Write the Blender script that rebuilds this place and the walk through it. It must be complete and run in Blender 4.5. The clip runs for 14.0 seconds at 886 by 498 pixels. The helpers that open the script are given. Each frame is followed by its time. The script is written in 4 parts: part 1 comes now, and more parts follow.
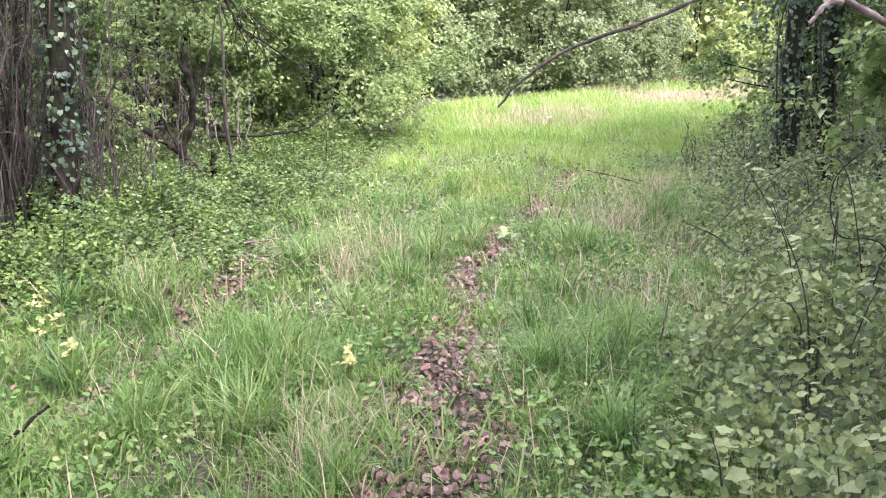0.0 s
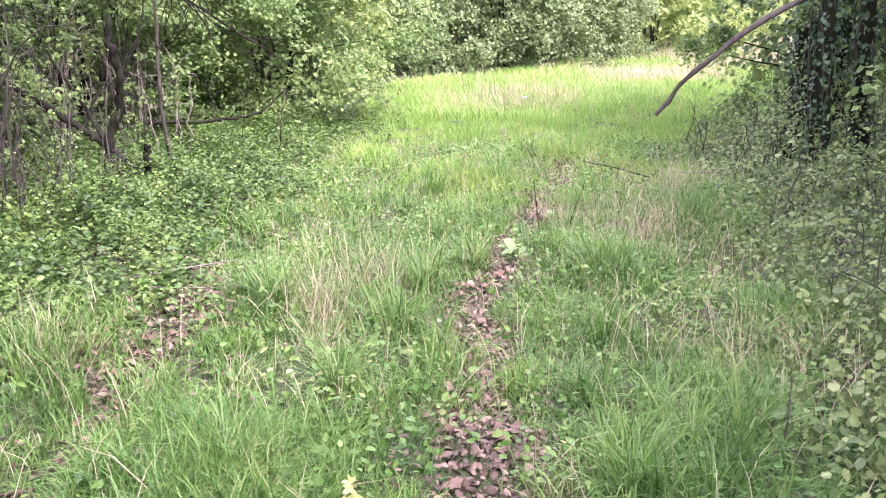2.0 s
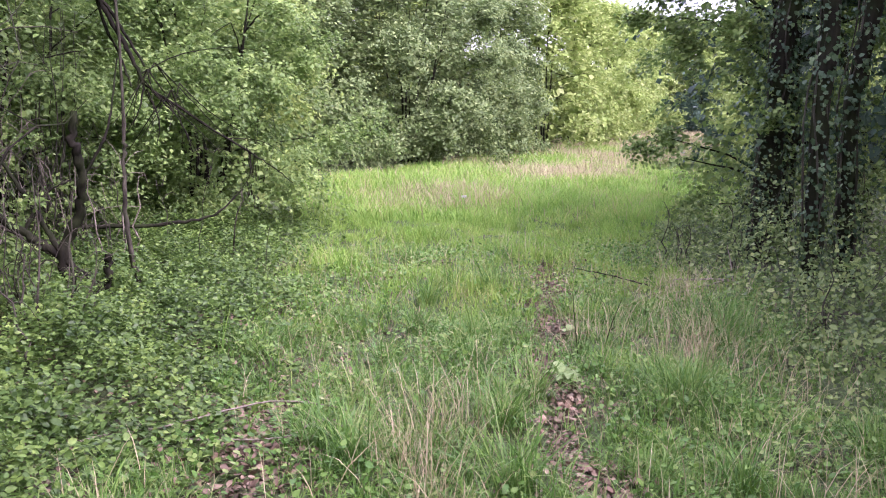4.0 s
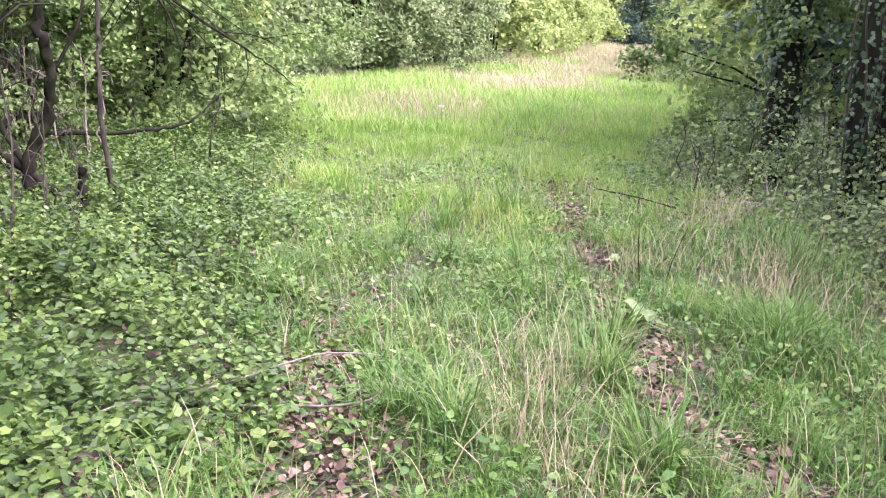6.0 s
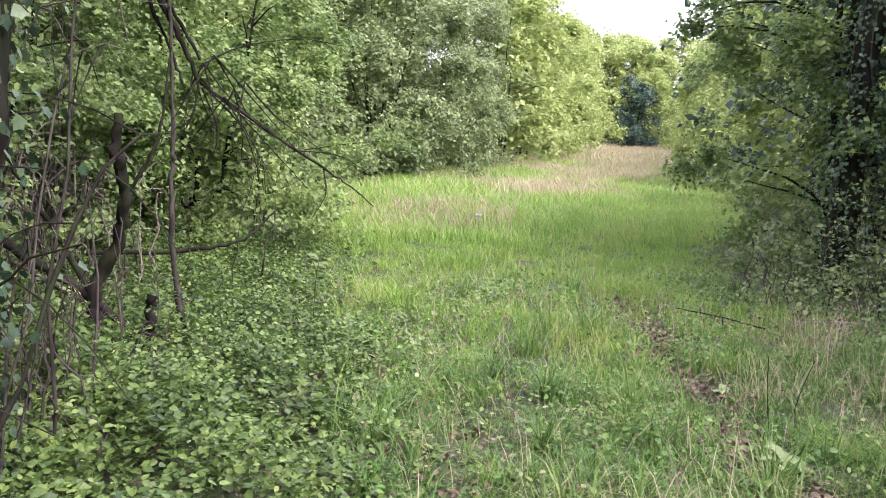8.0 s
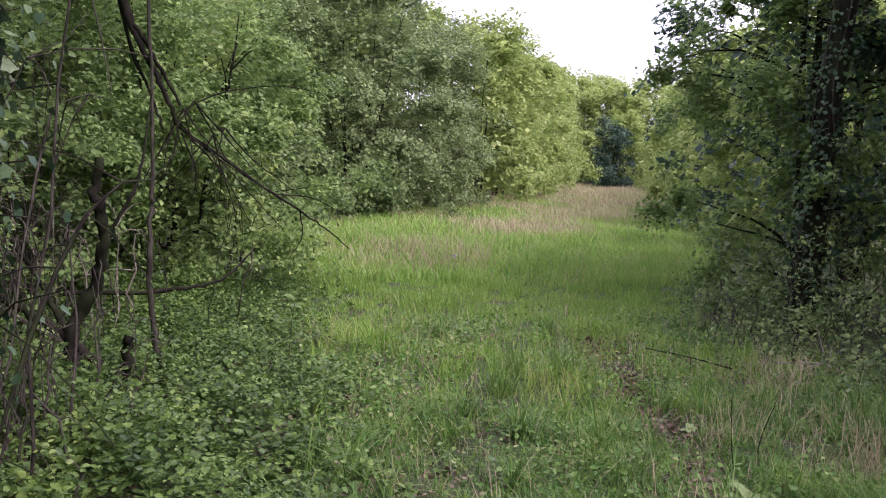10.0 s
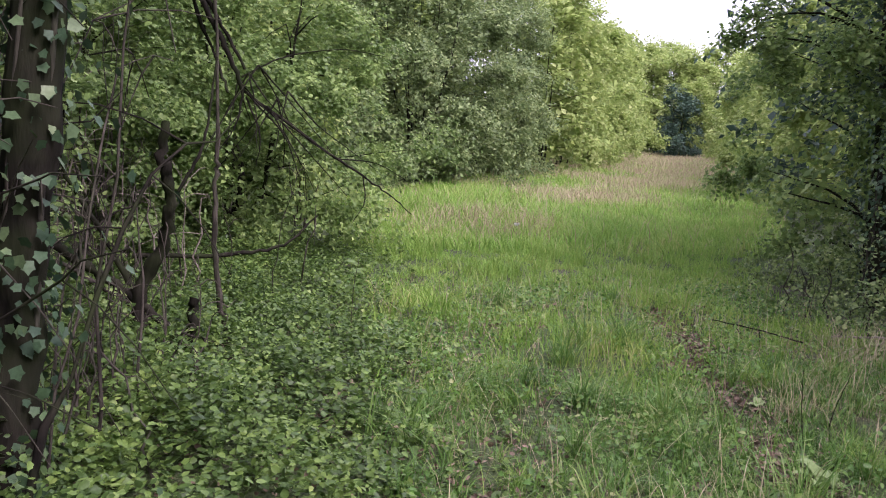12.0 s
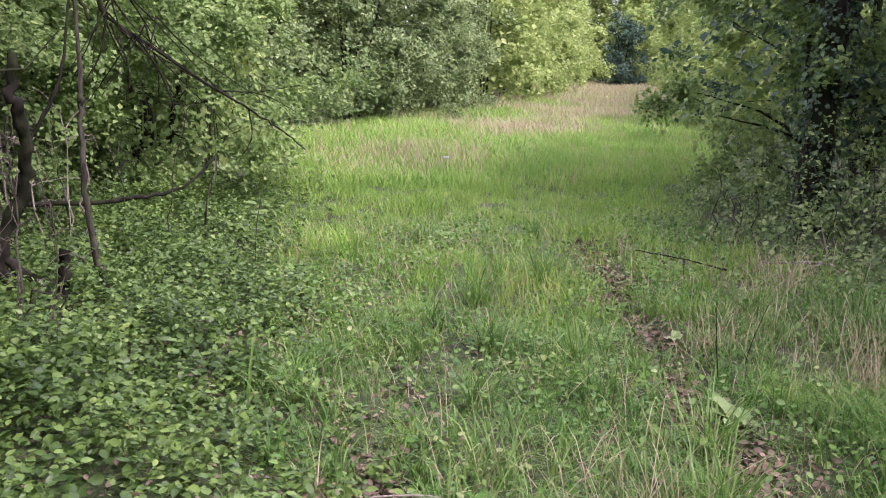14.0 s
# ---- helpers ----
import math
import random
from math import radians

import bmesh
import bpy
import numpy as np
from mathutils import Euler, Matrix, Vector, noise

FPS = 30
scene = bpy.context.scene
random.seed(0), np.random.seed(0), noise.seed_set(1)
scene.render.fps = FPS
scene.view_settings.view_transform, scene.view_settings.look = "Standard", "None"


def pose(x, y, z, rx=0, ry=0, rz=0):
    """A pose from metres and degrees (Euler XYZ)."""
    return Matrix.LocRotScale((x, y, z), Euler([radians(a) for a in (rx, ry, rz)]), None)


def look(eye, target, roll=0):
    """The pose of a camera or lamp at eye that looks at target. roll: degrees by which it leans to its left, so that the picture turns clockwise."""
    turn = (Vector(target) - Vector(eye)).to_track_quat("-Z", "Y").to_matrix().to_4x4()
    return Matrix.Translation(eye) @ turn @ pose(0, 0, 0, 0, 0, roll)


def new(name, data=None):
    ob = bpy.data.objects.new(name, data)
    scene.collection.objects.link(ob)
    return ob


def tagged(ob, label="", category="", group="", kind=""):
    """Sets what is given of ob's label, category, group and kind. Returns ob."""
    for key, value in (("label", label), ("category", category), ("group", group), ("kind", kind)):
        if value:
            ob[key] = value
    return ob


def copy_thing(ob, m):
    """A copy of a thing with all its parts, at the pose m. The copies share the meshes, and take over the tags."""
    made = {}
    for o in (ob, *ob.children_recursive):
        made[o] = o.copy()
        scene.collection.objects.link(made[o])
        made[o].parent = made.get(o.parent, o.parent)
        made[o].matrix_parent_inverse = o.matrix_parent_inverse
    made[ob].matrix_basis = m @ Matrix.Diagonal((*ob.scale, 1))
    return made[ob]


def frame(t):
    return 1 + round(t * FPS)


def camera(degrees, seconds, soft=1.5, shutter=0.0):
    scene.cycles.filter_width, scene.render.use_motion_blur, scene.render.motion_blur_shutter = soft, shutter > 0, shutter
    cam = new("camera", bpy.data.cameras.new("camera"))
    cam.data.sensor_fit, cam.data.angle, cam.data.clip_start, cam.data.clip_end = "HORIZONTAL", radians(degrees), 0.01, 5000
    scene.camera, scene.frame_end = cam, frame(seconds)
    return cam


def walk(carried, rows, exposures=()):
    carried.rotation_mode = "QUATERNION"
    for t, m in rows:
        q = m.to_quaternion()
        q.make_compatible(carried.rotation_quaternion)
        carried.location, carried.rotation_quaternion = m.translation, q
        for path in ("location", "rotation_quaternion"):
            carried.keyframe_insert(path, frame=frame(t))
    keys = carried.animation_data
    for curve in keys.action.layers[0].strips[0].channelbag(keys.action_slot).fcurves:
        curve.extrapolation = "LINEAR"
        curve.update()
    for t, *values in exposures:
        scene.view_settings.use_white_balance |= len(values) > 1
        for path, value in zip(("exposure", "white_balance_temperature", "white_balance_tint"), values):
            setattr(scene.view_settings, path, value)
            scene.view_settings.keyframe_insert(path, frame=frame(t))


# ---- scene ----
cam = camera(52.5, 14.0, soft=1.1)
METRES, EYE, TILT, LEAN, TURN = 5.7, 1.55, -13.0, 0.0, 0.0
ROWS = [
    (0.0, 0.0, 0.0, 0.0, -0.0, 0.0, -0.0),
    (0.5, -0.0015, 0.0745, 0.0071, -0.89, -2.07, -0.06),
    (1.0, -0.0103, 0.1368, 0.0239, -2.99, -2.04, -0.18),
    (1.5, -0.0332, 0.1946, 0.0389, -4.56, -2.11, 1.04),
    (2.0, -0.0498, 0.2454, 0.0487, -3.31, -1.52, 0.63),
    (2.5, -0.0651, 0.2895, 0.0568, -1.16, -1.89, -1.14),
    (3.0, -0.1095, 0.3159, 0.0543, -2.66, -2.7, -2.86),
    (3.5, -0.1817, 0.3436, 0.0724, -9.26, 1.22, -1.8),
    (4.0, -0.226, 0.3753, 0.0878, -11.72, 4.04, 1.48),
    (6.5, -0.3475, 0.5802, 0.1132, -16.72, -2.61, 0.53),
    (7.0, -0.3857, 0.6144, 0.1197, -15.11, -2.88, 1.27),
    (7.5, -0.4014, 0.633, 0.1295, -14.97, -0.48, 1.84),
    (8.0, -0.4, 0.6381, 0.1439, -16.92, 4.49, 1.24),
    (8.5, -0.4031, 0.6315, 0.1481, -18.81, 6.71, 1.28),
    (11.0, -0.403, 0.6109, 0.1448, -16.9, 6.91, 1.01),
    (11.5, -0.4147, 0.6204, 0.1432, -11.62, 4.8, 0.18),
    (12.0, -0.4003, 0.6246, 0.1438, -14.49, 4.98, 0.17),
    (12.5, -0.3931, 0.6317, 0.1469, -16.07, 5.14, 0.59),
    (13.0, -0.3967, 0.6262, 0.1484, -17.53, 5.05, 1.54),
    (13.5, -0.3723, 0.64, 0.1488, -19.63, 3.57, 2.87),
    (14.0, -0.3253, 0.6788, 0.1473, -17.31, 0.87, 2.42),
]
EXPOSURES = [(0.0, -0.15), (1.5, 0.0), (3.0, 0.0), (3.5, -0.15), (4.2, -0.85), (5.2, -0.5), (6.3, -0.15), (7.6, -0.1), (8.2, -1.1), (8.7, -1.3),
             (11.0, -1.75), (11.8, -1.5), (13.0, -1.35), (13.6, -1.2), (14.0, -1.05)]
BASE = 2.95
walk(cam, [(t, pose(0, 0, EYE, TILT, LEAN, TURN) @ pose(METRES * x, METRES * y, METRES * z, 90 + pitch, roll, yaw))
           for t, x, y, z, yaw, pitch, roll in ROWS], [(t, BASE + e, 5750.0 if t < 8 else 5900.0, 48.0 if t < 8 else 41.0) for t, e in EXPOSURES])

# ---- light: a bright overcast spring day ----
world = bpy.data.worlds.new("overcast")
scene.world = world
world.use_nodes = True
wn = world.node_tree.nodes
sky = wn.new("ShaderNodeTexSky")
sky.sky_type, sky.sun_disc = "NISHITA", False
sky.sun_elevation, sky.sun_rotation, sky.dust_density = radians(52), radians(151), 6.0
cloud = wn.new("ShaderNodeMixRGB")
cloud.inputs["Fac"].default_value = 0.75
cloud.inputs["Color2"].default_value = (6.6, 6.7, 6.8, 1)
world.node_tree.links.new(sky.outputs["Color"], cloud.inputs["Color1"])
world.node_tree.links.new(cloud.outputs["Color"], wn["Background"].inputs["Color"])
wn["Background"].inputs["Strength"].default_value = 0.12
sun = new("sun", bpy.data.lights.new("sun", "SUN"))
sun.data.energy, sun.data.angle, sun.data.color = 1.4, radians(28), (1.0, 0.95, 0.86)
sun.matrix_world = look((5, -9, 13), (0, 0, 0))

# ---- materials ----


def ramp_node(nt, stops):
    r = nt.nodes.new("ShaderNodeValToRGB")
    e = r.color_ramp.elements
    while len(e) < len(stops):
        e.new(0.5)
    for el, (p, c) in zip(e, stops):
        el.position, el.color = p, (*c, 1)
    return r


def leafy(name, stops, through_light=0.35, rough=0.5, patch=0.6, per="island", gloss=0.28):
    """Foliage: each leaf has its own tint, drifting in patches over the plant; light passes through."""
    mat = bpy.data.materials.new(name)
    mat.use_nodes = True
    nt = mat.node_tree
    b = nt.nodes["Principled BSDF"]
    if per == "island":
        rnd = nt.nodes.new("ShaderNodeNewGeometry").outputs["Random Per Island"]
    else:
        rnd = nt.nodes.new("ShaderNodeObjectInfo").outputs["Random"]
    co = nt.nodes.new("ShaderNodeNewGeometry")
    ns = nt.nodes.new("ShaderNodeTexNoise")
    ns.inputs["Scale"].default_value, ns.inputs["Detail"].default_value = 1.0 / patch, 3
    nt.links.new(co.outputs["Position"], ns.inputs["Vector"])
    mix = nt.nodes.new("ShaderNodeMath")
    mix.operation = "MULTIPLY_ADD"
    mix.inputs[1].default_value = 0.62
    half = nt.nodes.new("ShaderNodeMath")
    half.operation = "MULTIPLY_ADD"
    half.inputs[1].default_value, half.inputs[2].default_value = 0.95, -0.28
    nt.links.new(ns.outputs["Fac"], half.inputs[0])
    nt.links.new(rnd, mix.inputs[0])
    nt.links.new(half.outputs[0], mix.inputs[2])
    r = ramp_node(nt, stops)
    nt.links.new(mix.outputs[0], r.inputs[0])
    fine = nt.nodes.new("ShaderNodeTexNoise")
    fine.inputs["Scale"].default_value = 90
    nt.links.new(co.outputs["Position"], fine.inputs["Vector"])
    hue = nt.nodes.new("ShaderNodeMixRGB")
    hue.blend_type, hue.inputs["Fac"].default_value = "OVERLAY", 0.35
    nt.links.new(r.outputs[0], hue.inputs["Color1"])
    nt.links.new(fine.outputs["Fac"], hue.inputs["Color2"])
    nt.links.new(hue.outputs[0], b.inputs["Base Color"])
    b.inputs["Roughness"].default_value = rough
    b.inputs["Specular IOR Level"].default_value = gloss
    tr = nt.nodes.new("ShaderNodeBsdfTranslucent")
    nt.links.new(hue.outputs[0], tr.inputs["Color"])
    ms = nt.nodes.new("ShaderNodeMixShader")
    ms.inputs[0].default_value = through_light
    nt.links.new(b.outputs[0], ms.inputs[1])
    nt.links.new(tr.outputs[0], ms.inputs[2])
    nt.links.new(ms.outputs[0], nt.nodes["Material Output"].inputs["Surface"])
    return mat


def barky(name, dark, light, moss, scale=18, amount=0.5):
    mat = bpy.data.materials.new(name)
    mat.use_nodes = True
    nt = mat.node_tree
    b = nt.nodes["Principled BSDF"]
    tc = nt.nodes.new("ShaderNodeTexCoord")
    mp = nt.nodes.new("ShaderNodeMapping")
    mp.inputs["Scale"].default_value = (1, 1, 0.2)
    nt.links.new(tc.outputs["Object"], mp.inputs["Vector"])
    ns = nt.nodes.new("ShaderNodeTexNoise")
    ns.inputs["Scale"].default_value, ns.inputs["Detail"].default_value = scale, 6
    nt.links.new(mp.outputs[0], ns.inputs["Vector"])
    r = ramp_node(nt, [(0.35, dark), (0.7, light)])
    nt.links.new(ns.outputs["Fac"], r.inputs[0])
    big = nt.nodes.new("ShaderNodeTexNoise")
    big.inputs["Scale"].default_value, big.inputs["Detail"].default_value = 3.0, 4
    nt.links.new(tc.outputs["Object"], big.inputs["Vector"])
    mr = ramp_node(nt, [(0.45, (0, 0, 0)), (0.65, (amount,) * 3)])
    nt.links.new(big.outputs["Fac"], mr.inputs[0])
    mix = nt.nodes.new("ShaderNodeMixRGB")
    mix.inputs["Color2"].default_value = (*moss, 1)
    nt.links.new(mr.outputs[0], mix.inputs["Fac"])
    nt.links.new(r.outputs[0], mix.inputs["Color1"])
    nt.links.new(mix.outputs[0], b.inputs["Base Color"])
    b.inputs["Roughness"].default_value = 0.95
    b.inputs["Specular IOR Level"].default_value = 0.12
    bp = nt.nodes.new("ShaderNodeBump")
    bp.inputs["Strength"].default_value, bp.inputs["Distance"].default_value = 0.8, 0.02
    nt.links.new(ns.outputs["Fac"], bp.inputs["Height"])
    nt.links.new(bp.outputs[0], b.inputs["Normal"])
    return mat


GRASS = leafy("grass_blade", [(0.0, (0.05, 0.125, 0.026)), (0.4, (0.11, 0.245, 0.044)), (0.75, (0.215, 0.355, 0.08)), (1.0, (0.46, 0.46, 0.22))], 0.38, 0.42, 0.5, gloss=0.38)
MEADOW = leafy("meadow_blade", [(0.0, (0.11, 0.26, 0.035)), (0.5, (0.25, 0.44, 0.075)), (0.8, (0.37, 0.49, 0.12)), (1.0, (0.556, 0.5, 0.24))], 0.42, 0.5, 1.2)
STRAW = leafy("straw_blade", [(0.0, (0.30, 0.25, 0.13)), (0.5, (0.48, 0.40, 0.25)), (1.0, (0.62, 0.54, 0.37))], 0.25, 0.6, 0.7)
REED = leafy("far_dry_grass", [(0.0, (0.32, 0.25, 0.15)), (0.5, (0.47, 0.39, 0.25)), (1.0, (0.46, 0.46, 0.22))], 0.3, 0.7, 2.0)
COVER = leafy("nettle_leaf", [(0.0, (0.034, 0.07, 0.02)), (0.4, (0.09, 0.165, 0.04)), (0.75, (0.18, 0.29, 0.066)), (1.0, (0.32, 0.43, 0.115))], 0.34, 0.42, 0.35, gloss=0.32)
BRAMBLE = leafy("bramble_leaf", [(0.0, (0.046, 0.086, 0.03)), (0.4, (0.136, 0.212, 0.068)), (0.75, (0.27, 0.36, 0.12)), (1.0, (0.45, 0.51, 0.21))], 0.34, 0.42, 0.3)
HAWTHORN = leafy("hawthorn_leaf", [(0.0, (0.09, 0.16, 0.05)), (0.5, (0.2, 0.31, 0.09)), (0.85, (0.33, 0.45, 0.14)), (1.0, (0.46, 0.54, 0.2))], 0.42, 0.45, 0.6)
FRESH = leafy("fresh_spring_leaf", [(0.0, (0.17, 0.26, 0.07)), (0.5, (0.31, 0.41, 0.11)), (1.0, (0.46, 0.52, 0.2))], 0.45, 0.5, 1.2)
WILLOW = leafy("willow_leaf", [(0.0, (0.085, 0.135, 0.052)), (0.5, (0.19, 0.27, 0.1)), (0.85, (0.3, 0.38, 0.15)), (1.0, (0.42, 0.48, 0.22))], 0.36, 0.5, 0.7)
DARKLEAF = leafy("dark_leaf", [(0.0, (0.032, 0.07, 0.047)), (0.6, (0.064, 0.12, 0.076)), (1.0, (0.128, 0.19, 0.119))], 0.25, 0.5, 1.0)
IVY = leafy("ivy_leaf", [(0.0, (0.027, 0.06, 0.036)), (0.6, (0.064, 0.12, 0.054)), (0.9, (0.139, 0.21, 0.09)), (1.0, (0.257, 0.32, 0.176))], 0.15, 0.5, 0.5)
LITTER = leafy("fallen_leaf", [(0.0, (0.05, 0.036, 0.026)), (0.4, (0.16, 0.112, 0.08)), (0.75, (0.30, 0.215, 0.155)), (1.0, (0.48, 0.38, 0.28))], 0.1, 0.6, 0.12)
LITTER_ONE = leafy("fallen_leaf_single", [(0.0, (0.055, 0.04, 0.028)), (0.4, (0.18, 0.118, 0.085)), (0.75, (0.36, 0.235, 0.175)), (1.0, (0.50, 0.39, 0.28))], 0.1, 0.55, 0.12, "object")
YELLOW = leafy("pale_yellow_petal", [(0.0, (0.42, 0.46, 0.13)), (1.0, (0.62, 0.6, 0.25))], 0.3, 0.6, 0.3)
DOCK = leafy("grey_green_leaf", [(0.0, (0.19, 0.29, 0.1)), (1.0, (0.34, 0.45, 0.19))], 0.25, 0.6, 0.3)
FLUFF = leafy("seed_fluff", [(0.0, (0.7, 0.7, 0.66)), (1.0, (0.82, 0.82, 0.8))], 0.3, 0.8, 0.3)
BARK = barky("dark_mossy_bark", (0.011, 0.01, 0.008), (0.036, 0.032, 0.024), (0.03, 0.042, 0.015), amount=0.7)
TWIG = barky("brown_twig_bark", (0.035, 0.031, 0.025), (0.11, 0.097, 0.078), (0.075, 0.09, 0.05), 30, 0.4)
DEAD = barky("bleached_dead_wood", (0.17, 0.14, 0.12), (0.42, 0.36, 0.3), (0.18, 0.18, 0.12), 26, 0.4)


def soil():
    mat = bpy.data.materials.new("soil_and_moss")
    mat.use_nodes = True
    nt = mat.node_tree
    b = nt.nodes["Principled BSDF"]
    g = nt.nodes.new("ShaderNodeNewGeometry")
    n1 = nt.nodes.new("ShaderNodeTexNoise")
    n1.inputs["Scale"].default_value, n1.inputs["Detail"].default_value = 38, 8
    n2 = nt.nodes.new("ShaderNodeTexNoise")
    n2.inputs["Scale"].default_value, n2.inputs["Detail"].default_value = 1.6, 6
    for n in (n1, n2):
        nt.links.new(g.outputs["Position"], n.inputs["Vector"])
    r1 = ramp_node(nt, [(0.3, (0.022, 0.017, 0.012)), (0.52, (0.058, 0.044, 0.03)), (0.72, (0.14, 0.105, 0.075))])
    r2 = ramp_node(nt, [(0.3, (0.025, 0.045, 0.012)), (0.7, (0.085, 0.13, 0.035))])
    nt.links.new(n1.outputs["Fac"], r1.inputs[0])
    nt.links.new(n1.outputs["Fac"], r2.inputs[0])
    mr = ramp_node(nt, [(0.3, (0, 0, 0)), (0.48, (0.9, 0.9, 0.9))])
    nt.links.new(n2.outputs["Fac"], mr.inputs[0])
    mix = nt.nodes.new("ShaderNodeMixRGB")
    nt.links.new(mr.outputs[0], mix.inputs["Fac"])
    nt.links.new(r1.outputs[0], mix.inputs["Color1"])
    nt.links.new(r2.outputs[0], mix.inputs["Color2"])
    nt.links.new(mix.outputs[0], b.inputs["Base Color"])
    b.inputs["Roughness"].default_value = 0.95
    bp = nt.nodes.new("ShaderNodeBump")
    bp.inputs["Distance"].default_value = 0.03
    nt.links.new(n1.outputs["Fac"], bp.inputs["Height"])
    nt.links.new(bp.outputs[0], b.inputs["Normal"])
    return mat


SOIL = soil()

# ---- shape tools ----
rng = np.random.default_rng(7)


class Buf:
    """Collects triangles and quads of one mesh."""

    def __init__(self):
        self.v, self.f, self.n = [], [], 0

    def add(self, verts, faces):
        self.v.append(np.asarray(verts, float))
        self.f.append(np.asarray(faces, int) + self.n)
        self.n += len(verts)
        return self

    def mesh(self, name, mat, smooth=False):
        me = bpy.data.meshes.new(name)
        v = np.concatenate(self.v)
        me.vertices.add(len(v))
        me.vertices.foreach_set("co", v.ravel())
        loops = np.concatenate([f.ravel() for f in self.f])
        sizes = np.concatenate([np.full(len(f), f.shape[1]) for f in self.f])
        me.loops.add(len(loops))
        me.loops.foreach_set("vertex_index", loops)
        me.polygons.add(len(sizes))
        me.polygons.foreach_set("loop_start", np.concatenate([[0], np.cumsum(sizes)[:-1]]))
        me.polygons.foreach_set("loop_total", sizes)
        if smooth:
            me.polygons.foreach_set("use_smooth", np.ones(len(sizes), bool))
        me.update(calc_edges=True)
        me.materials.append(mat)
        return me


def part(name, buf, material, parent, label="", kind="", smooth=False):
    ob = new(name, buf.mesh(name, material, smooth))
    ob.parent = parent
    return tagged(ob, label, kind=kind)


def thing(name, label, category, group="", at=(0, 0, 0), kind=""):
    ob = new(name)
    ob.location = at
    ob.empty_display_size = 0.2
    return tagged(ob, label, category, group, kind)


def unit(a):
    return a / np.maximum(np.linalg.norm(a, axis=-1, keepdims=True), 1e-9)


LEAF = (np.array([(0, 0, 0), (-0.3, 0.22, 0.05), (-0.3, 0.62, 0.04), (0, 1, -0.1), (0.3, 0.62, 0.04), (0.3, 0.22, 0.05)]), np.array([(0, 2, 1), (0, 3, 2), (0, 4, 3), (0, 5, 4)]))
SLIM = (np.array([(0, 0, 0), (-0.17, 0.45, 0.04), (0, 1, -0.06), (0.17, 0.45, 0.04)]), np.array([(0, 2, 1), (0, 3, 2)]))
PLAIN = (np.array([(0, 0, 0), (-0.32, 0.45, 0.09), (0, 1, -0.05), (0.32, 0.45, 0.09)]), np.array([(0, 2, 1), (0, 3, 2)]))
LOBED = (np.array([(0, 0.3, 0), (0, 0, 0), (-0.4, 0.02, 0.04), (-0.38, 0.36, 0.03), (-0.46, 0.6, 0.05), (-0.25, 0.68, 0.0), (0, 1, -0.06),
                   (0.25, 0.68, 0), (0.46, 0.6, 0.05), (0.38, 0.36, 0.03), (0.4, 0.02, 0.04)]),
         np.array([(0, 2, 1), (0, 3, 2), (0, 4, 3), (0, 5, 4), (0, 6, 5), (0, 7, 6), (0, 8, 7), (0, 9, 8), (0, 10, 9), (0, 1, 10)]))


def leaves(buf, shape, at, size, normal=None, spread=0.7, heading=None):
    """Leaves at the places given, facing roughly along normal (up by default), each turned by chance."""
    n = len(at)
    up = np.tile((0, 0, 1.0), (n, 1)) if normal is None else normal
    nz = unit(up + rng.normal(0, spread, (n, 3)))
    d = rng.normal(0, 1, (n, 3)) if heading is None else heading + rng.normal(0, 0.35, (n, 3))
    y = unit(d - (d * nz).sum(1, keepdims=True) * nz)
    x = np.cross(y, nz)
    m = np.stack([x, y, nz], 2) * np.asarray(size).reshape(-1, 1, 1)
    tv, tf = shape
    v = np.einsum("nij,kj->nki", m, tv) + at[:, None, :]
    f = tf[None] + (np.arange(n) * len(tv))[:, None, None]
    buf.add(v.reshape(-1, 3), f.reshape(-1, tf.shape[1]))


def blades(buf, foot, length, width, bend, segs=3, splay=0.35):
    """Curved, tapering grass blades that grow from foot."""
    n = len(foot)
    a = rng.uniform(0, 2 * np.pi, n)
    out = np.stack([np.cos(a), np.sin(a), np.zeros(n)], 1)
    side = np.stack([-np.sin(a + rng.normal(0, 0.6, n)), np.cos(a), np.zeros(n)], 1)
    lean = rng.uniform(0, splay, n)
    verts = []
    for k in range(segs):
        t = k / segs
        rise = length * (t * (1 - 0.45 * bend * t))
        go = length * (lean * t + bend * 0.75 * t * t)
        c = foot + out * go[:, None] + np.array((0, 0, 1.0)) * rise[:, None]
        w = (width * (1 - 0.55 * t))[:, None] * side * 0.5
        verts += [c - w, c + w]
    tip = foot + out * (length * (lean + bend * 0.8))[:, None] + np.array((0, 0, 1.0)) * (length * (1 - 0.55 * bend))[:, None]
    v = np.stack(verts + [tip], 1)
    k = 2 * segs + 1
    base = (np.arange(n) * k)[:, None]
    tri = [(2 * segs - 2, 2 * segs - 1, 2 * segs)]
    for s in range(segs - 1):
        i = 2 * s
        tri += [(i, i + 1, i + 3), (i, i + 3, i + 2)]
    f = base[:, None, :] + np.array(tri)[None]
    buf.add(v.reshape(-1, 3), f.reshape(-1, 3))


def smooth_line(points, n):
    """A rounded line through the points, n places long (Catmull-Rom)."""
    p = np.asarray(points, float)
    p = np.concatenate([[2 * p[0] - p[1]], p, [2 * p[-1] - p[-2]]])
    t = np.linspace(0, len(p) - 3 - 1e-6, n)
    i = t.astype(int)
    u = (t - i)[:, None]
    a, b, c, d = p[i], p[i + 1], p[i + 2], p[i + 3]
    return 0.5 * (2 * b + (c - a) * u + (2 * a - 5 * b + 4 * c - d) * u ** 2 + (3 * b - a - 3 * c + d) * u ** 3)


